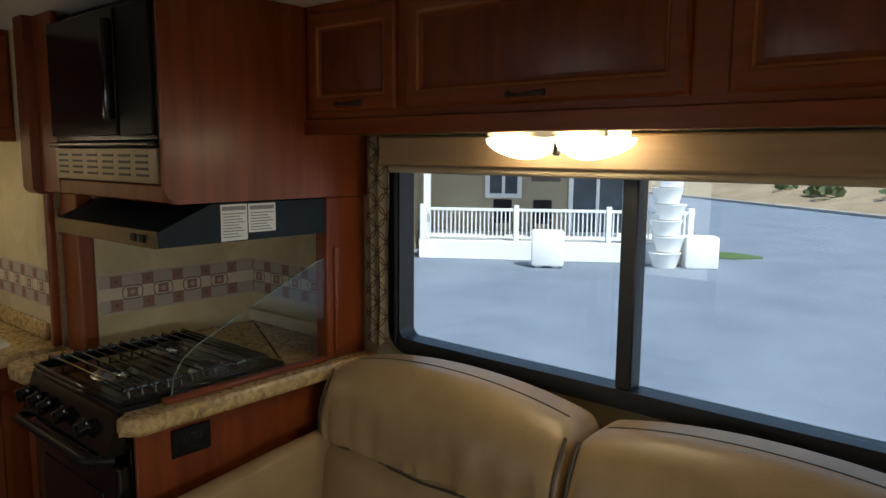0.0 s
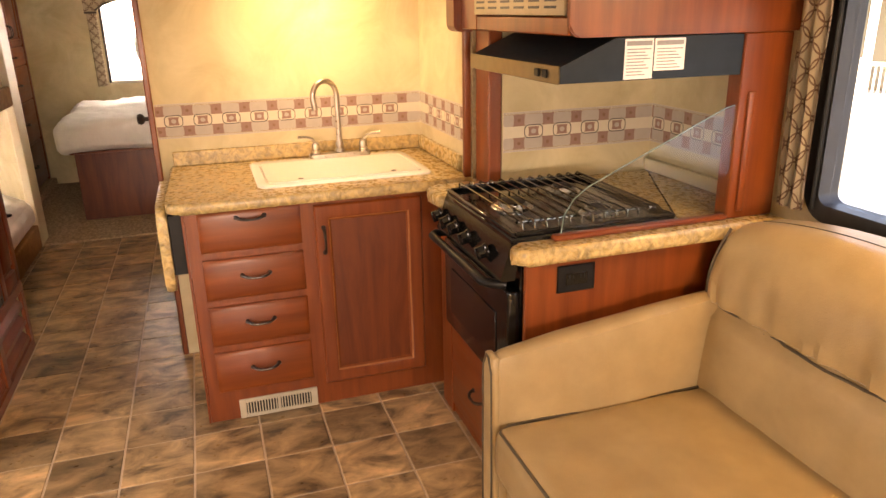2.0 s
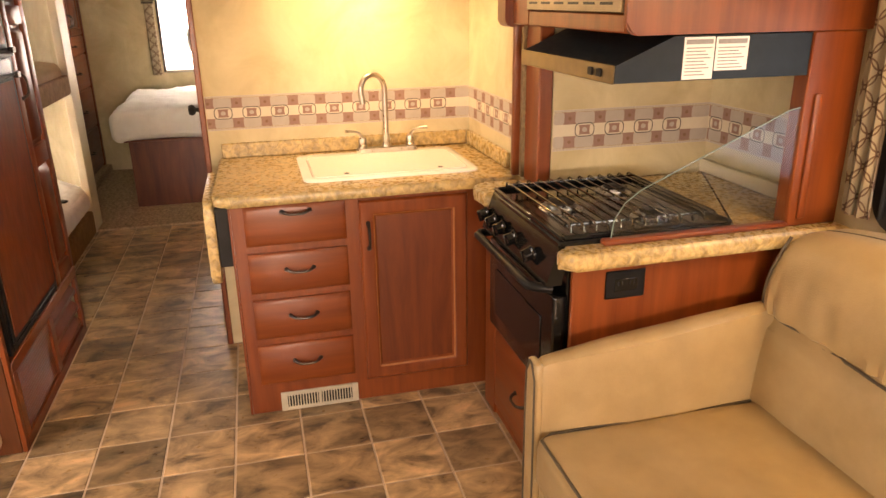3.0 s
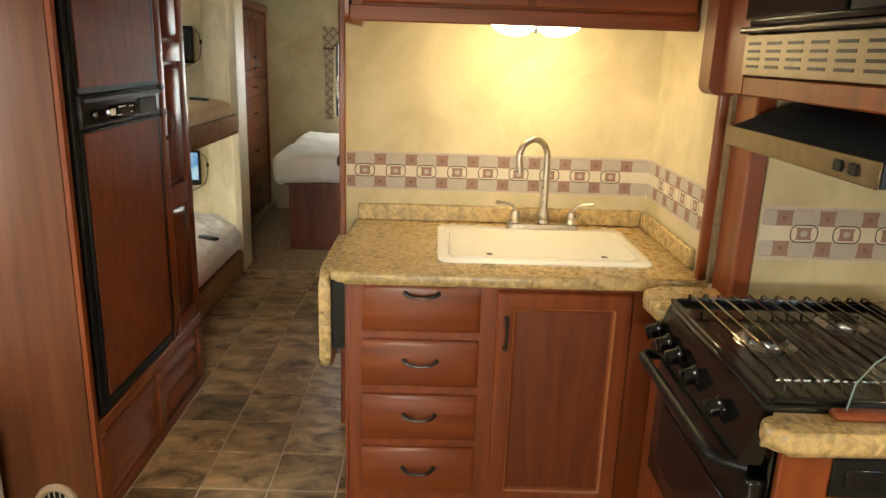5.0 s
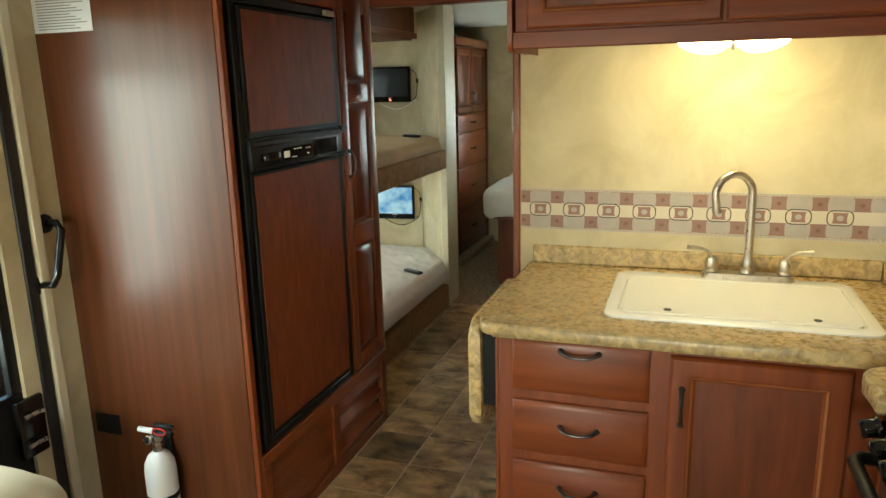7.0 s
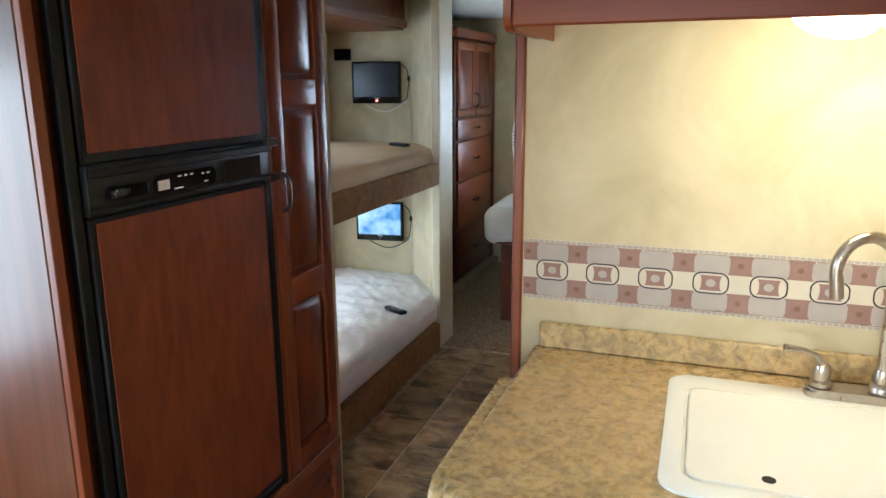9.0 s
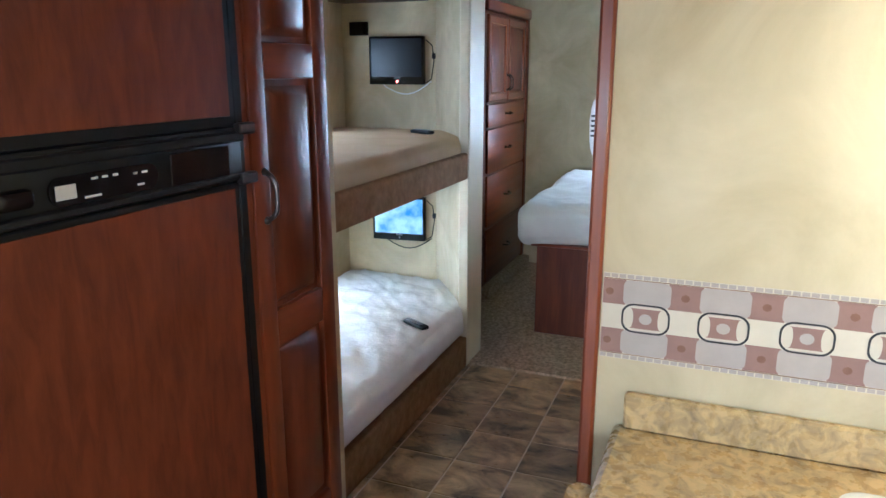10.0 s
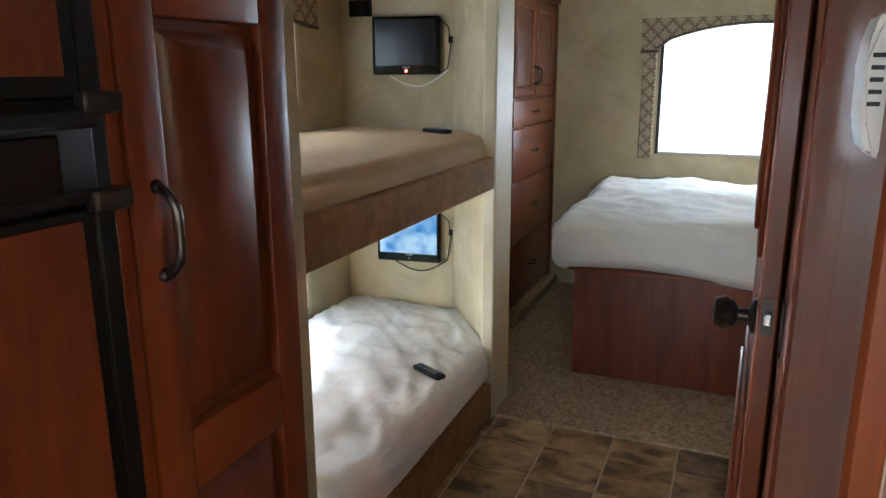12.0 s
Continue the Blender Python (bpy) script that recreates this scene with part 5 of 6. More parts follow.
part("mattress", cushion(BEX + 0.005, BX0 - 0.005, BY + 0.004, -0.815, 0.166, 0.310, 0.06, 0.02, 84, sheet_warp), SHEET, lb, "rumpled white cotton sheet")


def remote(at, turn):
    t = thing("remote_control", at, "black television remote control lying on the bunk", "remote control", group="remote controls")
    t.rotation_euler.z = 0
    m = Matrix.Translation(at) @ Matrix.Rotation(radians(turn), 4, "Z")
    bm = box(bmesh.new(), -0.075, 0.075, -0.021, 0.021, 0.0, 0.018, 0.006, 2)
    body = part("body", put(bm, m), BLACK_MATT, t)
    for i in range(6):
        for j in range(3):
            part("button", put(box(bmesh.new(), -0.055 + i * 0.018, -0.045 + i * 0.018, -0.014 + j * 0.0105, -0.007 + j * 0.0105, 0.018, 0.0205), m), PRINT, body)
    return t


remote((-5.36, -1.09, 1.188), 62)
remote((-4.88, -0.925, 0.334), 62)


def television(z0, screen, label, lit):
    tv = thing("television", (BEX + 0.03, -1.372, z0), label, "television", group="bunk televisions")
    y0, y1, z1 = -1.353, -1.035, z0 + 0.258
    shift = Matrix.Translation((BEX + 5.40, -0.182, 0))
    m = shift @ Matrix.Translation((-5.36, -1.19, 0)) @ Matrix.Rotation(radians(7), 4, "Z") @ Matrix.Translation((5.36, 1.19, 0))
    part("case", put(boxes((-5.385, -5.345, y0, y1, z0, z1, 0.006, 2)), m), BLACK, tv)
    part("screen", put(boxes((-5.3448, -5.3435, y0 + 0.014, y1 - 0.014, z0 + 0.042, z1 - 0.012)), m), screen, tv, "glossy screen")
    part("brand_mark", put(boxes((-5.3445, -5.3435, -1.208, -1.172, z0 + 0.030, z0 + 0.037)), m), PRINT, tv)
    part("power_light", put(lathe(bmesh.new(), (-5.345, -1.19, z0 + 0.017), [(0.006, 0), (0.005, 0.002)], "x", 12), m), glow("red_led", (1.0, 0.08, 0.05), 4.0) if not lit else PRINT, tv, "small power light")
    part("wall_arm", put(boxes((-5.3995, -5.387, -1.25, -1.13, z0 + 0.07, z0 + 0.19, 0.003)), shift), BLACK_MATT, tv)
    pts = [(-5.375, -1.29, z0 + 0.004)]
    for k in range(9):
        u = k / 8
        pts.append((-5.385, -1.28 + 0.28 * u, z0 - 0.012 - 0.055 * math.sin(math.pi * u) + 0.03 * u))
    part("cable", put(tube(bmesh.new(), pts, 0.0035, 6), shift), WHITE if not lit else BLACK_MATT, tv, "hanging cable")
    part("side_cable", put(tube(bmesh.new(), [(-5.385, -1.03, z1 - 0.02), (-5.388, -0.995, z1 - 0.05), (-5.39, -0.985, z1 - 0.13), (-5.388, -1.0, z0 + 0.03), (-5.387, -1.03, z0 + 0.01)], 0.003, 6), shift), BLACK_MATT, tv, "black side cable")
    part("cable_plug", put(boxes((-5.396, -5.38, -0.995, -0.977, z1 - 0.12, z1 - 0.09, 0.003)), shift), BLACK_MATT, tv)


DARK_SCREEN = surf("dark_screen", (0.008, 0.009, 0.010), (0.01, 0.011, 0.012), 5, 0.22, rvar=0.02, coat=0.0, spec=0.3)


def lit_screen():
    m, N, L, p = nodes_of("lit_blue_screen")
    tc = N.new("ShaderNodeTexCoord")
    nz = N.new("ShaderNodeTexNoise")
    put_in(nz, "Scale", 9.0), put_in(nz, "Detail", 5.0)
    rp = N.new("ShaderNodeValToRGB")
    rp.color_ramp.elements[0].position, rp.color_ramp.elements[1].position = 0.38, 0.58
    rp.color_ramp.elements[0].color, rp.color_ramp.elements[1].color = (0.04, 0.30, 0.70, 1), (0.62, 0.86, 1.0, 1)
    L.new(tc.outputs["Object"], nz.inputs[0]), L.new(nz.outputs[0], rp.inputs[0])
    L.new(rp.outputs[0], p.inputs["Emission Color"])
    put_in(p, "Base Color", (0.02, 0.02, 0.02, 1)), put_in(p, "Roughness", 0.15), put_in(p, "Emission Strength", TV_GLOW)
    return m


television(1.424, DARK_SCREEN, "small flat television, switched off, on the bunk wall", False)
television(0.535, lit_screen(), "small flat television showing a pale blue picture", True)
sp = thing("wall_speaker", (BEX + 0.005, -1.627, 1.69), "small black speaker plate on the bunk wall", "speaker")
part("plate", boxes((BEX + 0.0005, BEX + 0.012, -1.685, -1.568, 1.691, 1.765, 0.002)), BLACK_MATT, sp)
part("cloth", boxes((BEX + 0.0122, BEX + 0.0135, -1.676, -1.577, 1.699, 1.757)), BLACK, sp)
bc = thing("bunk_cabinet", (-4.4, -1.27, 1.83), "dark cherry overhead cabinet above the upper bunk", "cabinet")
part("body", boxes((BEX + 0.001, BX0 - 0.001, BY + 0.001, -1.20, 1.865, H - 0.001, 0.004), (-5.38, BX0 - 0.001, -1.20, -1.05, 1.865, H - 0.001, 0.004)), WOOD_DARK, bc)
part("bottom_rail", boxes((-5.38, BX0 - 0.002, -1.049, -1.035, 1.852, 1.892, 0.004)), WOOD_X, bc)


def pleated(x0, x1, y0, y1, z0, z1, pitch=0.03, deep=0.02):
    """A pleated blind between two ends of a line, zigzag in height."""
    bm = bmesh.new()
    a, b = Vector((x0, y0, 0)), Vector((x1, y1, 0))
    n = (b - a).normalized().cross(Vector((0, 0, 1)))
    k, z, prev = 0, z0, None
    while z <= z1 + 1e-6:
        off = n * (deep if k % 2 else 0)
        row = [bm.verts.new((a + off).to_tuple()[:2] + (z,)), bm.verts.new((b + off).to_tuple()[:2] + (z,))]
        if prev:
            bm.faces.new((prev[0], prev[1], row[1], row[0]))
        prev, k, z = row, k + 1, z + pitch / 2
    return bm


for nm, z0, z1 in (("window_2", 1.315, 1.70), ("window_3", 0.345, 0.70)):
    w = tagged(thing(nm, (-4.5, BY, z0), "bunk window behind a white pleated blind", "window"), kind="structure")
    part("window_frame", boxes((-5.34, -5.31, BY - 0.045, BY + 0.008, z0 - 0.02, z1 + 0.02, 0.003), (-3.93, -3.90, BY - 0.045, BY + 0.008, z0 - 0.02, z1 + 0.02, 0.003), (-5.31, -3.93, BY - 0.045, BY + 0.008, z0 - 0.02, z0, 0.003), (-5.31, -3.93, BY - 0.045, BY + 0.008, z1, z1 + 0.02, 0.003)), TRIM_LIGHT, w)
    part("blind", pleated(-5.31, -3.93, BY - 0.012, BY - 0.012, z0, z1), BLIND, w, "white pleated blind")
    part("blind_rail", boxes((-5.31, -3.93, BY - 0.014, BY + 0.012, z0 - 0.001, z0 + 0.018, 0.003)), TRIM_LIGHT, w)
bv = thing("bunk_valance", (-4.5, BY, 1.6), "ring-print fabric valance over the bunk window", "valance")
bm = bmesh.new()
extrude_profile(bm, [(-5.455, 1.85), (-5.455, 1.632), (-5.37, 1.637), (-5.20, 1.66), (-4.8, 1.675), (-4.5, 1.685), (-4.2, 1.675), (-3.95, 1.64), (-3.8, 1.605), (-3.72, 1.60), (-3.72, 1.85)], "y", BY + 0.001, BY + 0.035)
part("fabric_board", bm, FABRIC, bv)
pts = [(-5.455, 1.632), (-5.37, 1.637), (-5.20, 1.66), (-4.8, 1.675), (-4.5, 1.685), (-4.2, 1.675), (-3.95, 1.64), (-3.8, 1.605), (-3.72, 1.60)]
part("dark_welt", tube(bmesh.new(), [(x, BY + 0.03, z - 0.003) for x, z in pts], 0.009, 8), PIPING, bv, "dark brown welt")

# ---- bedroom ----
wd = thing("wardrobe", (-6.9, -1.4, 0), "tall cherry wood wardrobe with two doors and four drawers", "wardrobe")
WY = -1.09
part("carpet_plinth", boxes((RX + 0.001, -6.30, -1.72, WY + 0.07, 0.0125, 0.075, 0.01)), CARPET, wd, "carpeted step at its foot")
part("body", boxes((RX + 0.001, -6.36, -1.718, WY, 0.076, 1.86, 0.004)), WOOD_DARK, wd)
part("crown", boxes((RX + 0.001, -6.33, -1.717, WY + 0.035, 1.86, 1.93, 0.012, 3)), WOOD_X, wd)
part("corner_moulding", boxes((RX + 0.001, RX + 0.06, WY, WY + 0.022, 0.077, 1.859, 0.008, 2)), WOOD_Z, wd)
MW = facing("+y", WY)
for a, b in ((-7.27, -6.83), (-6.82, -6.40)):
    d = panel_door(wd, MW, a, b, 1.30, 1.84, WOOD_Z, WOOD_DARK, "raised", 0.05)
    bow_handle(d, facing("+y", WY + 0.018), -6.855 if a < -7 else -6.795, 1.42, True)
for v0, v1 in ((1.14, 1.285), (0.84, 1.125), (0.48, 0.825), (0.10, 0.465)):
    dr = part("drawer", put(boxes((-7.27, -6.40, v0, v1, 0.0, 0.018, 0.006, 2)), MW), WOOD_X, wd)
    bow_handle(dr, facing("+y", WY + 0.018), -6.83, (v0 + v1) / 2)

bb = thing("bed_frame", (-6.7, 0.2, 0), "dark cherry wood bed base box on the carpet", "bed base")
part("front_board", boxes((-5.856, -5.836, -0.59, 0.98, 0.0125, 0.535, 0.003)), WOOD_DARK, bb)
part("side_board", boxes((RX + 0.05, -5.857, -0.59, -0.57, 0.0125, 0.535, 0.003)), WOOD_DARK, bb)
part("platform", boxes((RX + 0.05, -5.81, -0.62, 0.98, 0.536, 0.554, 0.004)), WOOD_Y, bb)


def bed_warp(w, p):
    if p.z > 0.1:
        w.z += folds(w, 2.4, 0.030) + folds(w, 6, 0.005) + pulled(w * 0.8, 0.010) + 0.03 * noise.noise(Vector((w.x * 2.2, w.y * 2.6, 4)))
    if p.z < -0.4:
        w.z -= 0.05 * (0.5 + 0.5 * math.sin(w.y * 5.0)) if p.x > 0.8 else 0.02
    if p.x > 0.8:
        w.x += folds(w, 4, 0.008)
    return w


bd = thing("mattress", (-6.6, 0.2, 0.555), "bed mattress under a white rumpled duvet", "bed")
part("duvet", cushion(RX + 0.06, -5.785, -0.705, 1.02, 0.557, 0.762, 0.075, 0.02, 60, bed_warp), SHEET, bd)

w4 = tagged(thing("window_4", (RX, 0.16, 0.92), "rear window with a white pleated blind", "window"), kind="structure")
part("blind", pleated(RX - 0.02, RX - 0.02, -0.42, 0.75, 0.93, 1.72), BLIND, w4, "white pleated blind")
part("blind_rail", boxes((RX - 0.03, RX + 0.012, -0.40, 0.73, 0.922, 0.945, 0.003)), BEIGE, w4)
part("window_frame", boxes((RX - 0.05, RX + 0.006, -0.42, -0.40, 0.93, 1.72, 0.003), (RX - 0.05, RX + 0.006, 0.73, 0.75, 0.93, 1.72, 0.003)), FRAME, w4)
v4 = thing("rear_valance", (RX, 0.16, 1.6), "ring-print fabric valance with arched edge and side legs", "valance")
arch = [(-0.44 + 1.17 * k / 16, 1.585 + 0.135 * math.sin(math.pi * k / 16) ** 0.6) for k in range(17)]
outl = [(-0.535, 1.755), (-0.535, 1.575), (-0.44, 1.575)] + arch + [(0.73, 1.565), (0.83, 1.565), (0.83, 1.755)]
part("fabric_board", extrude_profile(bmesh.new(), outl, "x", RX + 0.007, RX + 0.055), FABRIC, v4)
for a, b in ((-0.520, -0.437), (0.725, 0.815)):
    part("side_leg", boxes((RX + 0.007, RX + 0.04, a, b, 0.905, 1.564, 0.006)), FABRIC, v4)
part("dark_welt", tube(bmesh.new(), [(RX + 0.05, y, z - 0.004) for y, z in [(-0.535, 1.566), (-0.43, 1.566)] + arch + [(0.75, 1.562), (0.83, 1.562)]], 0.010, 8), PIPING, v4, "dark brown welt")

# ---- corridor: bathroom door, wall device ----
bdr = tagged(thing("door_2", (-4.1, 0.15, 0), "dark cherry bathroom door standing ajar with bronze knob", "door"), kind="structure")
MB = Matrix.Translation((-4.44, 0.168, 0)) @ Matrix.Rotation(radians(-1.2), 4, "Z") @ Matrix.Translation((4.44, -0.168, 0))
leafd = part("door_leaf", put(boxes((-4.44, -3.775, 0.136, 0.166, 0.02, 1.95, 0.003)), MB), WOOD_Z, bdr)
for v0, v1 in ((0.15, 0.85), (1.12, 1.82)):
    bm = box(bmesh.new(), -4.34, -3.875, v0, v1, 0.0, 0.008, 0.004, 2)
    box(bm, -4.30, -3.915, v0 + 0.04, v1 - 0.04, 0.008, 0.016, 0.006, 2)
    part("raised_panel", put(put(bm, facing("-y", 0.136)), MB), WOOD_Z, leafd)
part("latch_plate", put(boxes((-3.7748, -3.773, 0.142, 0.160, 1.02, 1.08, 0.0)), MB), BRONZE, leafd)
part("knob", put(lathe(bmesh.new(), (-3.835, 0.136, 1.03), [(0.030, 0), (0.028, -0.006), (0.012, -0.012), (0.011, -0.028), (0.024, -0.036), (0.029, -0.050), (0.024, -0.064), (0.008, -0.068)], "y", 20), MB), BRONZE, leafd, "dark bronze door knob")
for x, w in ((-3.718, 0.056), (-4.45, 0.02)):
    structure("trim_bath_door", boxes((x - w, x + w, 0.158 if w > 0.03 else 0.170, 0.205, 0, 1.96, 0.003)), WOOD_Z, "dark cherry bathroom door jamb", "trim")
al = thing("wall_alarm", (-3.30, 0.165, 1.33), "white plastic wall alarm with vent slots on the corridor wall", "alarm")
bm = extrude_profile(bmesh.new(), [(0.164, 1.362), (0.153, 1.364), (0.147, 1.385), (0.146, 1.425), (0.148, 1.448), (0.153, 1.461), (0.164, 1.461)], "x", -3.222, -3.166)
bmesh.ops.bevel(bm, geom=bm.edges[:], offset=0.004, segments=2, affect="EDGES")
part("case", bm, WHITE, al)
for k in range(5):
    part("slot", boxes((-3.1665, -3.1655, 0.149, 0.157, 1.398 + k * 0.008, 1.401 + k * 0.008)), BLACK_MATT, al)

part("strike_plate", boxes((-3.765, -3.730, 0.1545, 0.1575, 1.00, 1.085, 0.001)), BRONZE, bdr)
part("latch_bolt", put(boxes((-3.7725, -3.757, 0.146, 0.156, 1.04, 1.06, 0.002)), MB), STEEL, leafd)


# ---- outside ----
MO = Matrix.Translation((0.26, 0.33, -0.33)) @ Matrix.Rotation(radians(-4.3), 4, "Z") @ Matrix.Translation((-0.26, -0.33, 0))
MH = MO @ Matrix.Translation((-14.47, 14.24, 0)) @ Matrix.Rotation(radians(37.6), 4, "Z")
WHITE_TRIM = surf("white_trim", (0.76, 0.76, 0.74), (0.82, 0.82, 0.80), 6, 0.6)
SIDING = surf("tan_siding", (0.36, 0.30, 0.20), (0.42, 0.36, 0.25), 3, 0.8, stretch=(0.3, 1, 14), bump=0.2, bscale=8)
DARK_GLASS = surf("window_glass_dark", (0.04, 0.06, 0.08), (0.09, 0.12, 0.15), 1.2, 0.12)


def yard(*specs):
    return put(boxes(*specs), MH)


house = thing("house", MH @ Vector((2, 4, -1.0)), "tan single-storey house with white window trim and roofed porch", "house")
part("wall", yard((-6.0, 6.75, 2.6, 9.0, -1.0, 2.6)), SIDING, house)
part("roof", yard((-6.5, 7.3, 0.0, 9.6, 2.6, 2.85), (-6.5, 7.3, 2.0, 9.6, 2.85, 3.6)), surf("brown_roof", (0.12, 0.09, 0.07), (0.17, 0.13, 0.10), 5, 0.9, bump=0.3), house)
part("side_wing", yard((-6.0, -0.4, 0.2, 2.59, -1.0, 2.6)), SIDING, house)
for a, b, z0, z1 in ((1.85, 2.72, 0.75, 1.95), (4.45, 5.95, -0.42, 2.0)):
    w = part("window", yard((a, b, 2.55, 2.598, z0, z1)), DARK_GLASS, house, "dark window glass")
    for q in ((a - 0.14, a, z0 - 0.14, z1 + 0.14), (b, b + 0.14, z0 - 0.14, z1 + 0.14), ((a + b) / 2 - 0.05, (a + b) / 2 + 0.05, z0, z1), (a, b, z1, z1 + 0.14), (a, b, z0 - 0.14, z0)):
        part("trim_board", yard((q[0], q[1], 2.49, 2.549, q[2], q[3])), WHITE_TRIM, w)
part("wall_sign", yard((3.15, 4.05, 2.54, 2.598, 1.14, 1.75)), surf("brown_sign", (0.10, 0.07, 0.06), (0.13, 0.09, 0.07), 6, 0.6), house, "dark brown sign board")
part("red_board", yard((-0.55, -0.42, 0.05, 0.19, 0.9, 1.9)), RED, house, "red sign board")
porch = thing("porch", MH @ Vector((3.8, 1.3, -1.0)), "white porch deck with picket railing in front of the house", "porch")
part("deck", yard((0.0, 7.6, 0.0, 2.58, -1.0, -0.45, 0.02)), WHITE_TRIM, porch)
part("top_rail", yard((0.05, 7.6, 0.05, 0.13, 0.38, 0.46)), WHITE_TRIM, porch)
part("bottom_rail", yard((0.05, 7.6, 0.05, 0.13, -0.38, -0.32)), WHITE_TRIM, porch)
for u in (0.1, 2.76, 5.31, 7.5):
    part("post", yard((u - 0.07, u + 0.07, 0.02, 0.16, -0.45, 0.55, 0.01)), WHITE_TRIM, porch)
for k in range(62):
    u = 0.2 + k * 0.119
    part("picket", yard((u - 0.018, u + 0.018, 0.075, 0.105, -0.32, 0.38)), WHITE_TRIM, porch)
part("column", yard((0.1, 0.28, 0.25, 0.43, -0.45, 2.6)), WHITE_TRIM, porch)
part("steps", yard((7.6, 8.3, 0.2, 2.0, -1.0, -0.63, 0.02), (7.6, 7.95, 0.2, 2.0, -0.63, -0.45, 0.02)), WHITE_TRIM, porch)
stack = thing("stacked_tubs", MH @ Vector((6.9, -0.35, -1.0)), "tall stack of white plastic tubs beside the porch", "tubs")
for k in range(6):
    part("tub", put(lathe(bmesh.new(), (6.75 + 0.08 * (k % 2), -0.45, -1.0 + k * 0.43), [(0.30, 0), (0.40, 0.34), (0.44, 0.40)], "z", 18), MH), WHITE_TRIM, stack)
solid("white_cart", yard((7.25, 8.1, -0.7, -0.1, -1.0, -0.15, 0.05, 2)), WHITE_TRIM, "white utility cart beside the porch", "cart")
solid("white_chest", yard((3.2, 4.05, -1.3, -0.7, -0.95, -0.02, 0.06, 2), (3.3, 3.5, -1.2, -0.8, -1.0, -0.95), (3.75, 3.95, -1.2, -0.8, -1.0, -0.95)), WHITE_TRIM, "white rounded utility chest on the asphalt", "chest")
for u in (2.3, 3.5):
    c = thing("patio_chair", MH @ Vector((u, 1.4, -0.45)), "dark patio chair on the porch", "chair", group="patio chairs")
    part("seat", yard((u - 0.28, u + 0.28, 1.1, 1.65, -0.05, 0.02, 0.02)), BLACK_MATT, c)
    part("backrest", yard((u - 0.28, u + 0.28, 1.6, 1.66, 0.02, 0.62, 0.03)), BLACK_MATT, c)
    for x in (u - 0.24, u + 0.24):
        for y in (1.14, 1.6):
            part("leg", yard((x - 0.02, x + 0.02, y - 0.02, y + 0.02, -0.45, -0.05)), BLACK_MATT, c)
MK = MO @ Matrix.Translation((-19, 46.8, 0)) @ Matrix.Rotation(radians(-32.6), 4, "Z")
structure("kerb", put(boxes((-60, 90, 0.0, 0.35, -1.0, -0.84, 0.02)), MK), surf("kerb_concrete", (0.30, 0.29, 0.27), (0.38, 0.37, 0.34), 3, 0.9), "concrete kerb at the yard's edge", "kerb")
rng = random.Random(5)
bank = bmesh.new()
rows = []
for j in range(14):
    row = []
    for i in range(60):
        x, y = -60 + i * 2.5, 0.4 + j * 1.8
        row.append(bank.verts.new((x, y, -0.85 + j * 0.42 + (0.35 if j else 0) * noise.noise(Vector((x * 0.25, y * 0.25, 0))))))
    rows.append(row)
for a, b in zip(rows, rows[1:]):
    for k in range(59):
        bank.faces.new((a[k], a[k + 1], b[k + 1], b[k]))
structure("bank", put(bank, MK), surf("dry_earth", (0.20, 0.15, 0.09), (0.34, 0.27, 0.17), 0.5, 0.95, bump=0.5, bscale=6), "dry earth bank behind the yard", "bank")
lv = bmesh.new()
for k in range(150):
    cx, cy = rng.uniform(-45, 60), rng.uniform(2.5, 20)
    cz, r = -0.85 + cy * 0.235, rng.uniform(0.5, 1.6)
    for q in range(34):
        d = Vector((rng.gauss(0, 1), rng.gauss(0, 1), abs(rng.gauss(0, 0.8)))).normalized() * r * rng.uniform(0.5, 1)
        o = Vector((cx, cy, cz)) + d
        u = Vector((rng.gauss(0, 1), rng.gauss(0, 1), rng.gauss(0, 1))).normalized()
        v = u.orthogonal().normalized()
        s = rng.uniform(0.15, 0.4)
        lv.faces.new([lv.verts.new(o + u * s), lv.verts.new(o + v * s * 0.7), lv.verts.new(o - u * s), lv.verts.new(o - v * s * 0.7)])
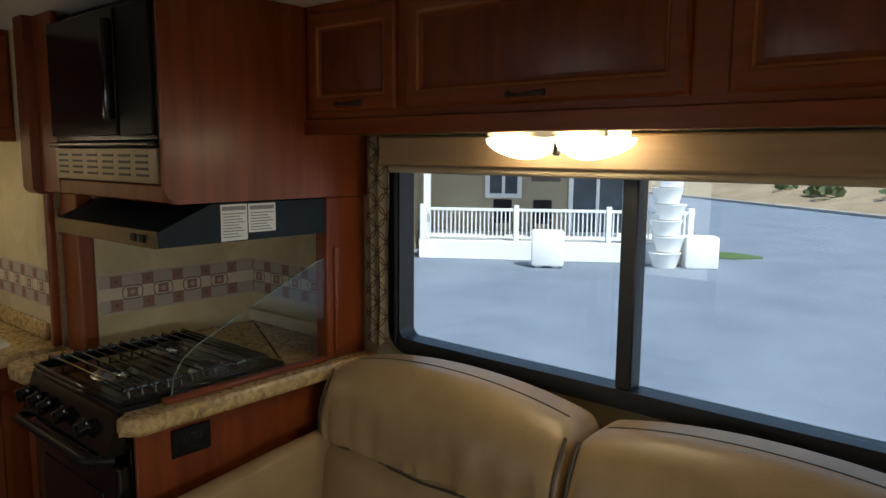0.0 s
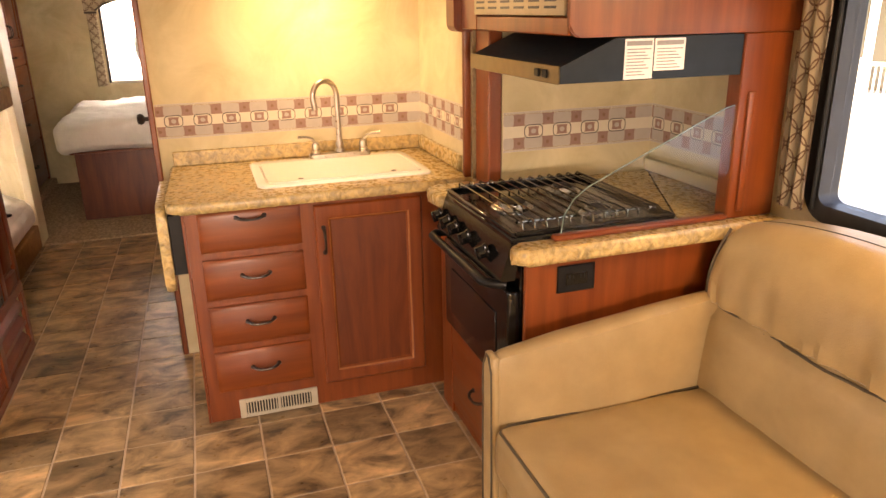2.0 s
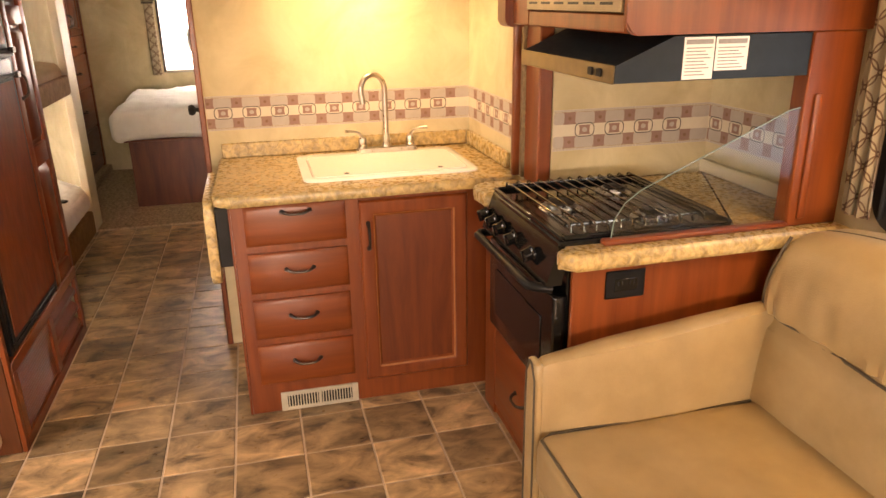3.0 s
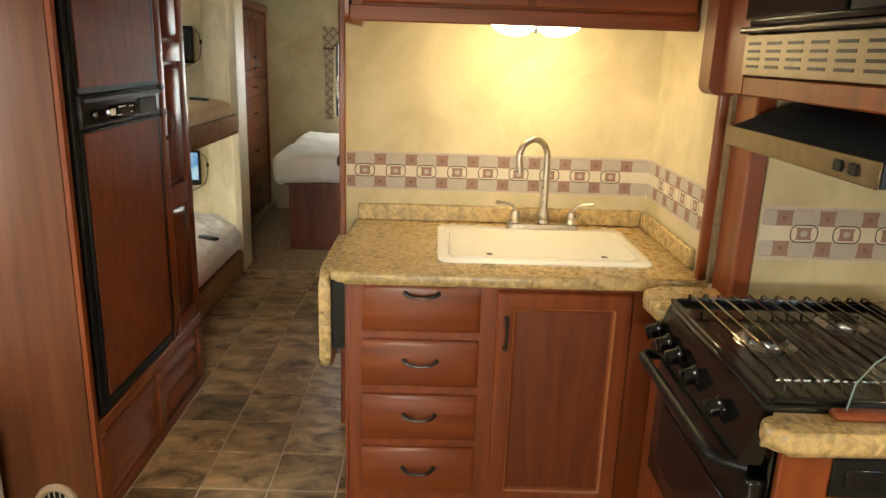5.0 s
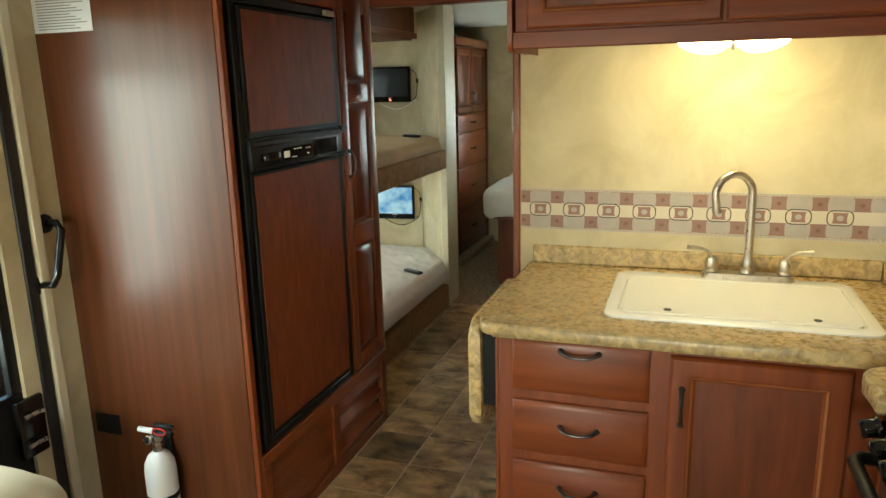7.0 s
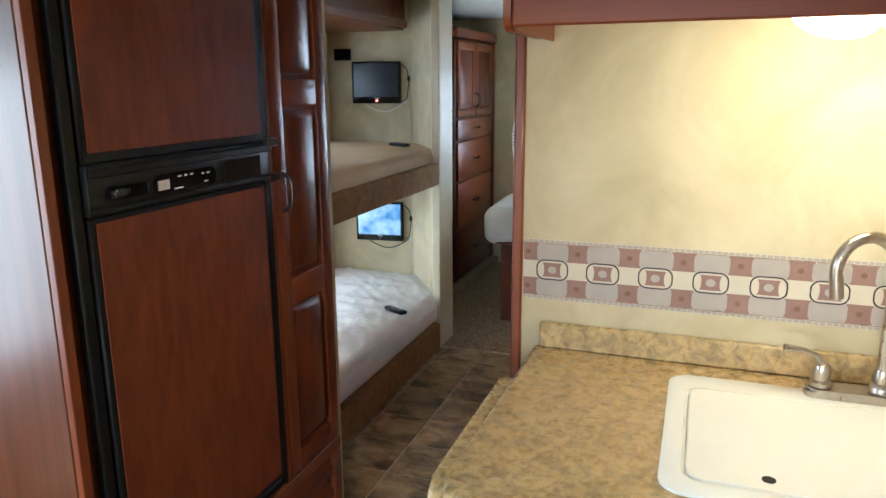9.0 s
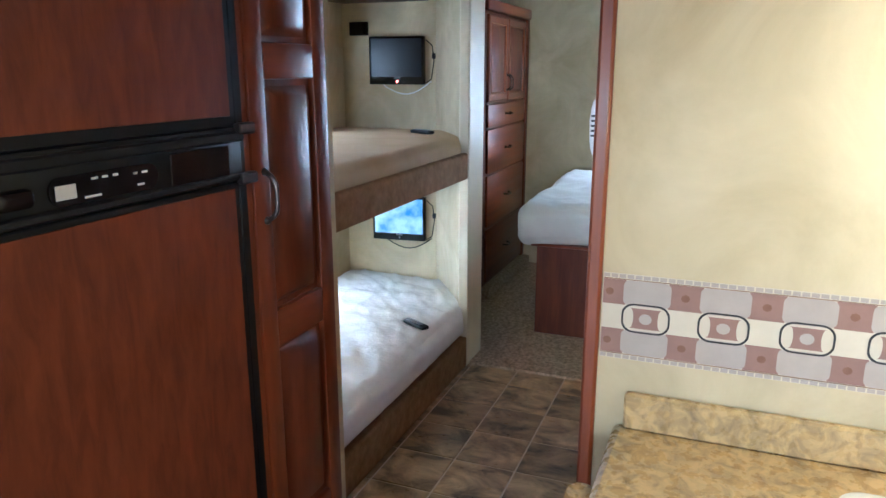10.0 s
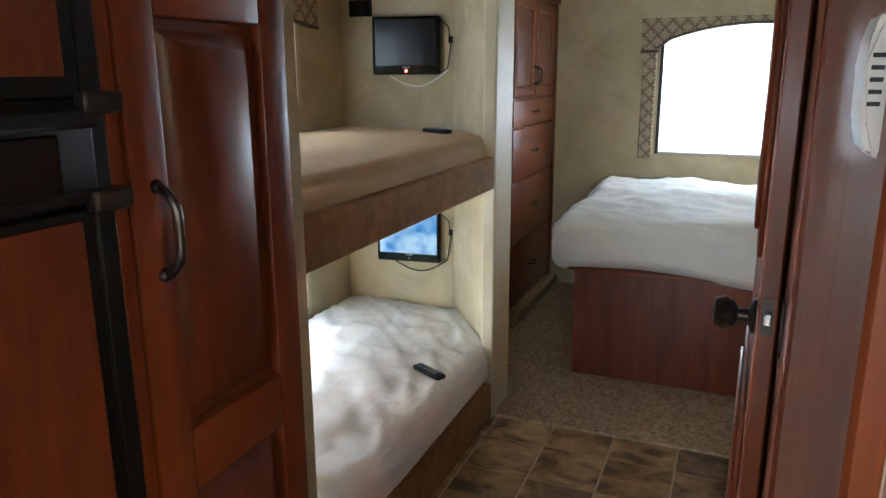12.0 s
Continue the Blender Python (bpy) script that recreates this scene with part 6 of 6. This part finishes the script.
solid("shrubs", put(lv, MK), surf("shrub_leaves", (0.035, 0.06, 0.02), (0.10, 0.13, 0.045), 0.8, 0.8), "dusty green shrubs along the bank", "shrubs", kind="stuff")
gp = bmesh.new()
extrude_profile(gp, [(-8.6 + 0.9 * math.cos(a) * (1 + 0.2 * math.sin(3 * a)), 21.4 + 0.7 * math.sin(a)) for a in [2 * math.pi * k / 20 for k in range(20)]], "z", -1.0, -0.97)
structure("grass_patch", put(gp, MO), surf("lawn", (0.04, 0.09, 0.02), (0.09, 0.15, 0.04), 20, 0.95, bump=0.6, bscale=60), "small green lawn patch at the porch", "grass")

# ---- floor tiles, one by one ----
tile_mesh = None
TX0, TY0, TPX, TPY = -2.145, 0.452, 0.2470, 0.2470
bm = bmesh.new()
hx, hy, bv_ = TPX / 2 - 0.0034, TPY / 2 - 0.0034, 0.002
lo = [bm.verts.new((sx * hx, sy * hy, -0.003)) for sx, sy in ((-1, -1), (1, -1), (1, 1), (-1, 1))]
hi = [bm.verts.new((sx * (hx - bv_), sy * (hy - bv_), 0.0)) for sx, sy in ((-1, -1), (1, -1), (1, 1), (-1, 1))]
for k in range(4):
    bm.faces.new((lo[k], lo[(k + 1) % 4], hi[(k + 1) % 4], hi[k]))
bm.faces.new(hi)
tile_mesh = finish("tile", bm, TILE, False)
far = bmesh.new()
for i in range(8, 21):
    for j in range(-8, 7):
        x, y = TX0 + (i + 0.5) * TPX, TY0 + (j + 0.5) * TPY
        if Y_CURB < y < 1.42:
            extrude_profile(far, [(x - hx, y - hy), (x + hx, y - hy), (x + hx, y + hy), (x - hx, y + hy)], "z", -0.003, 0.0)
tagged(part("front_tiles", far, TILE, floor, "brown slate-look tiles towards the cab"), kind="stuff")
for i in range(-14, 8):
    for j in range(-8, 7):
        x, y = TX0 + (i + 0.5) * TPX, TY0 + (j + 0.5) * TPY
        if x < -5.28 + hx - 0.12 or y < Y_CURB or y > 1.42 or (x < -3.2 and y > 0.2 + hy):
            continue
        if x < -3.55 and y < -0.80 - hy:
            continue
        t = new("tile", tile_mesh)
        t.location = (x, y, 0)
        t.parent = floor
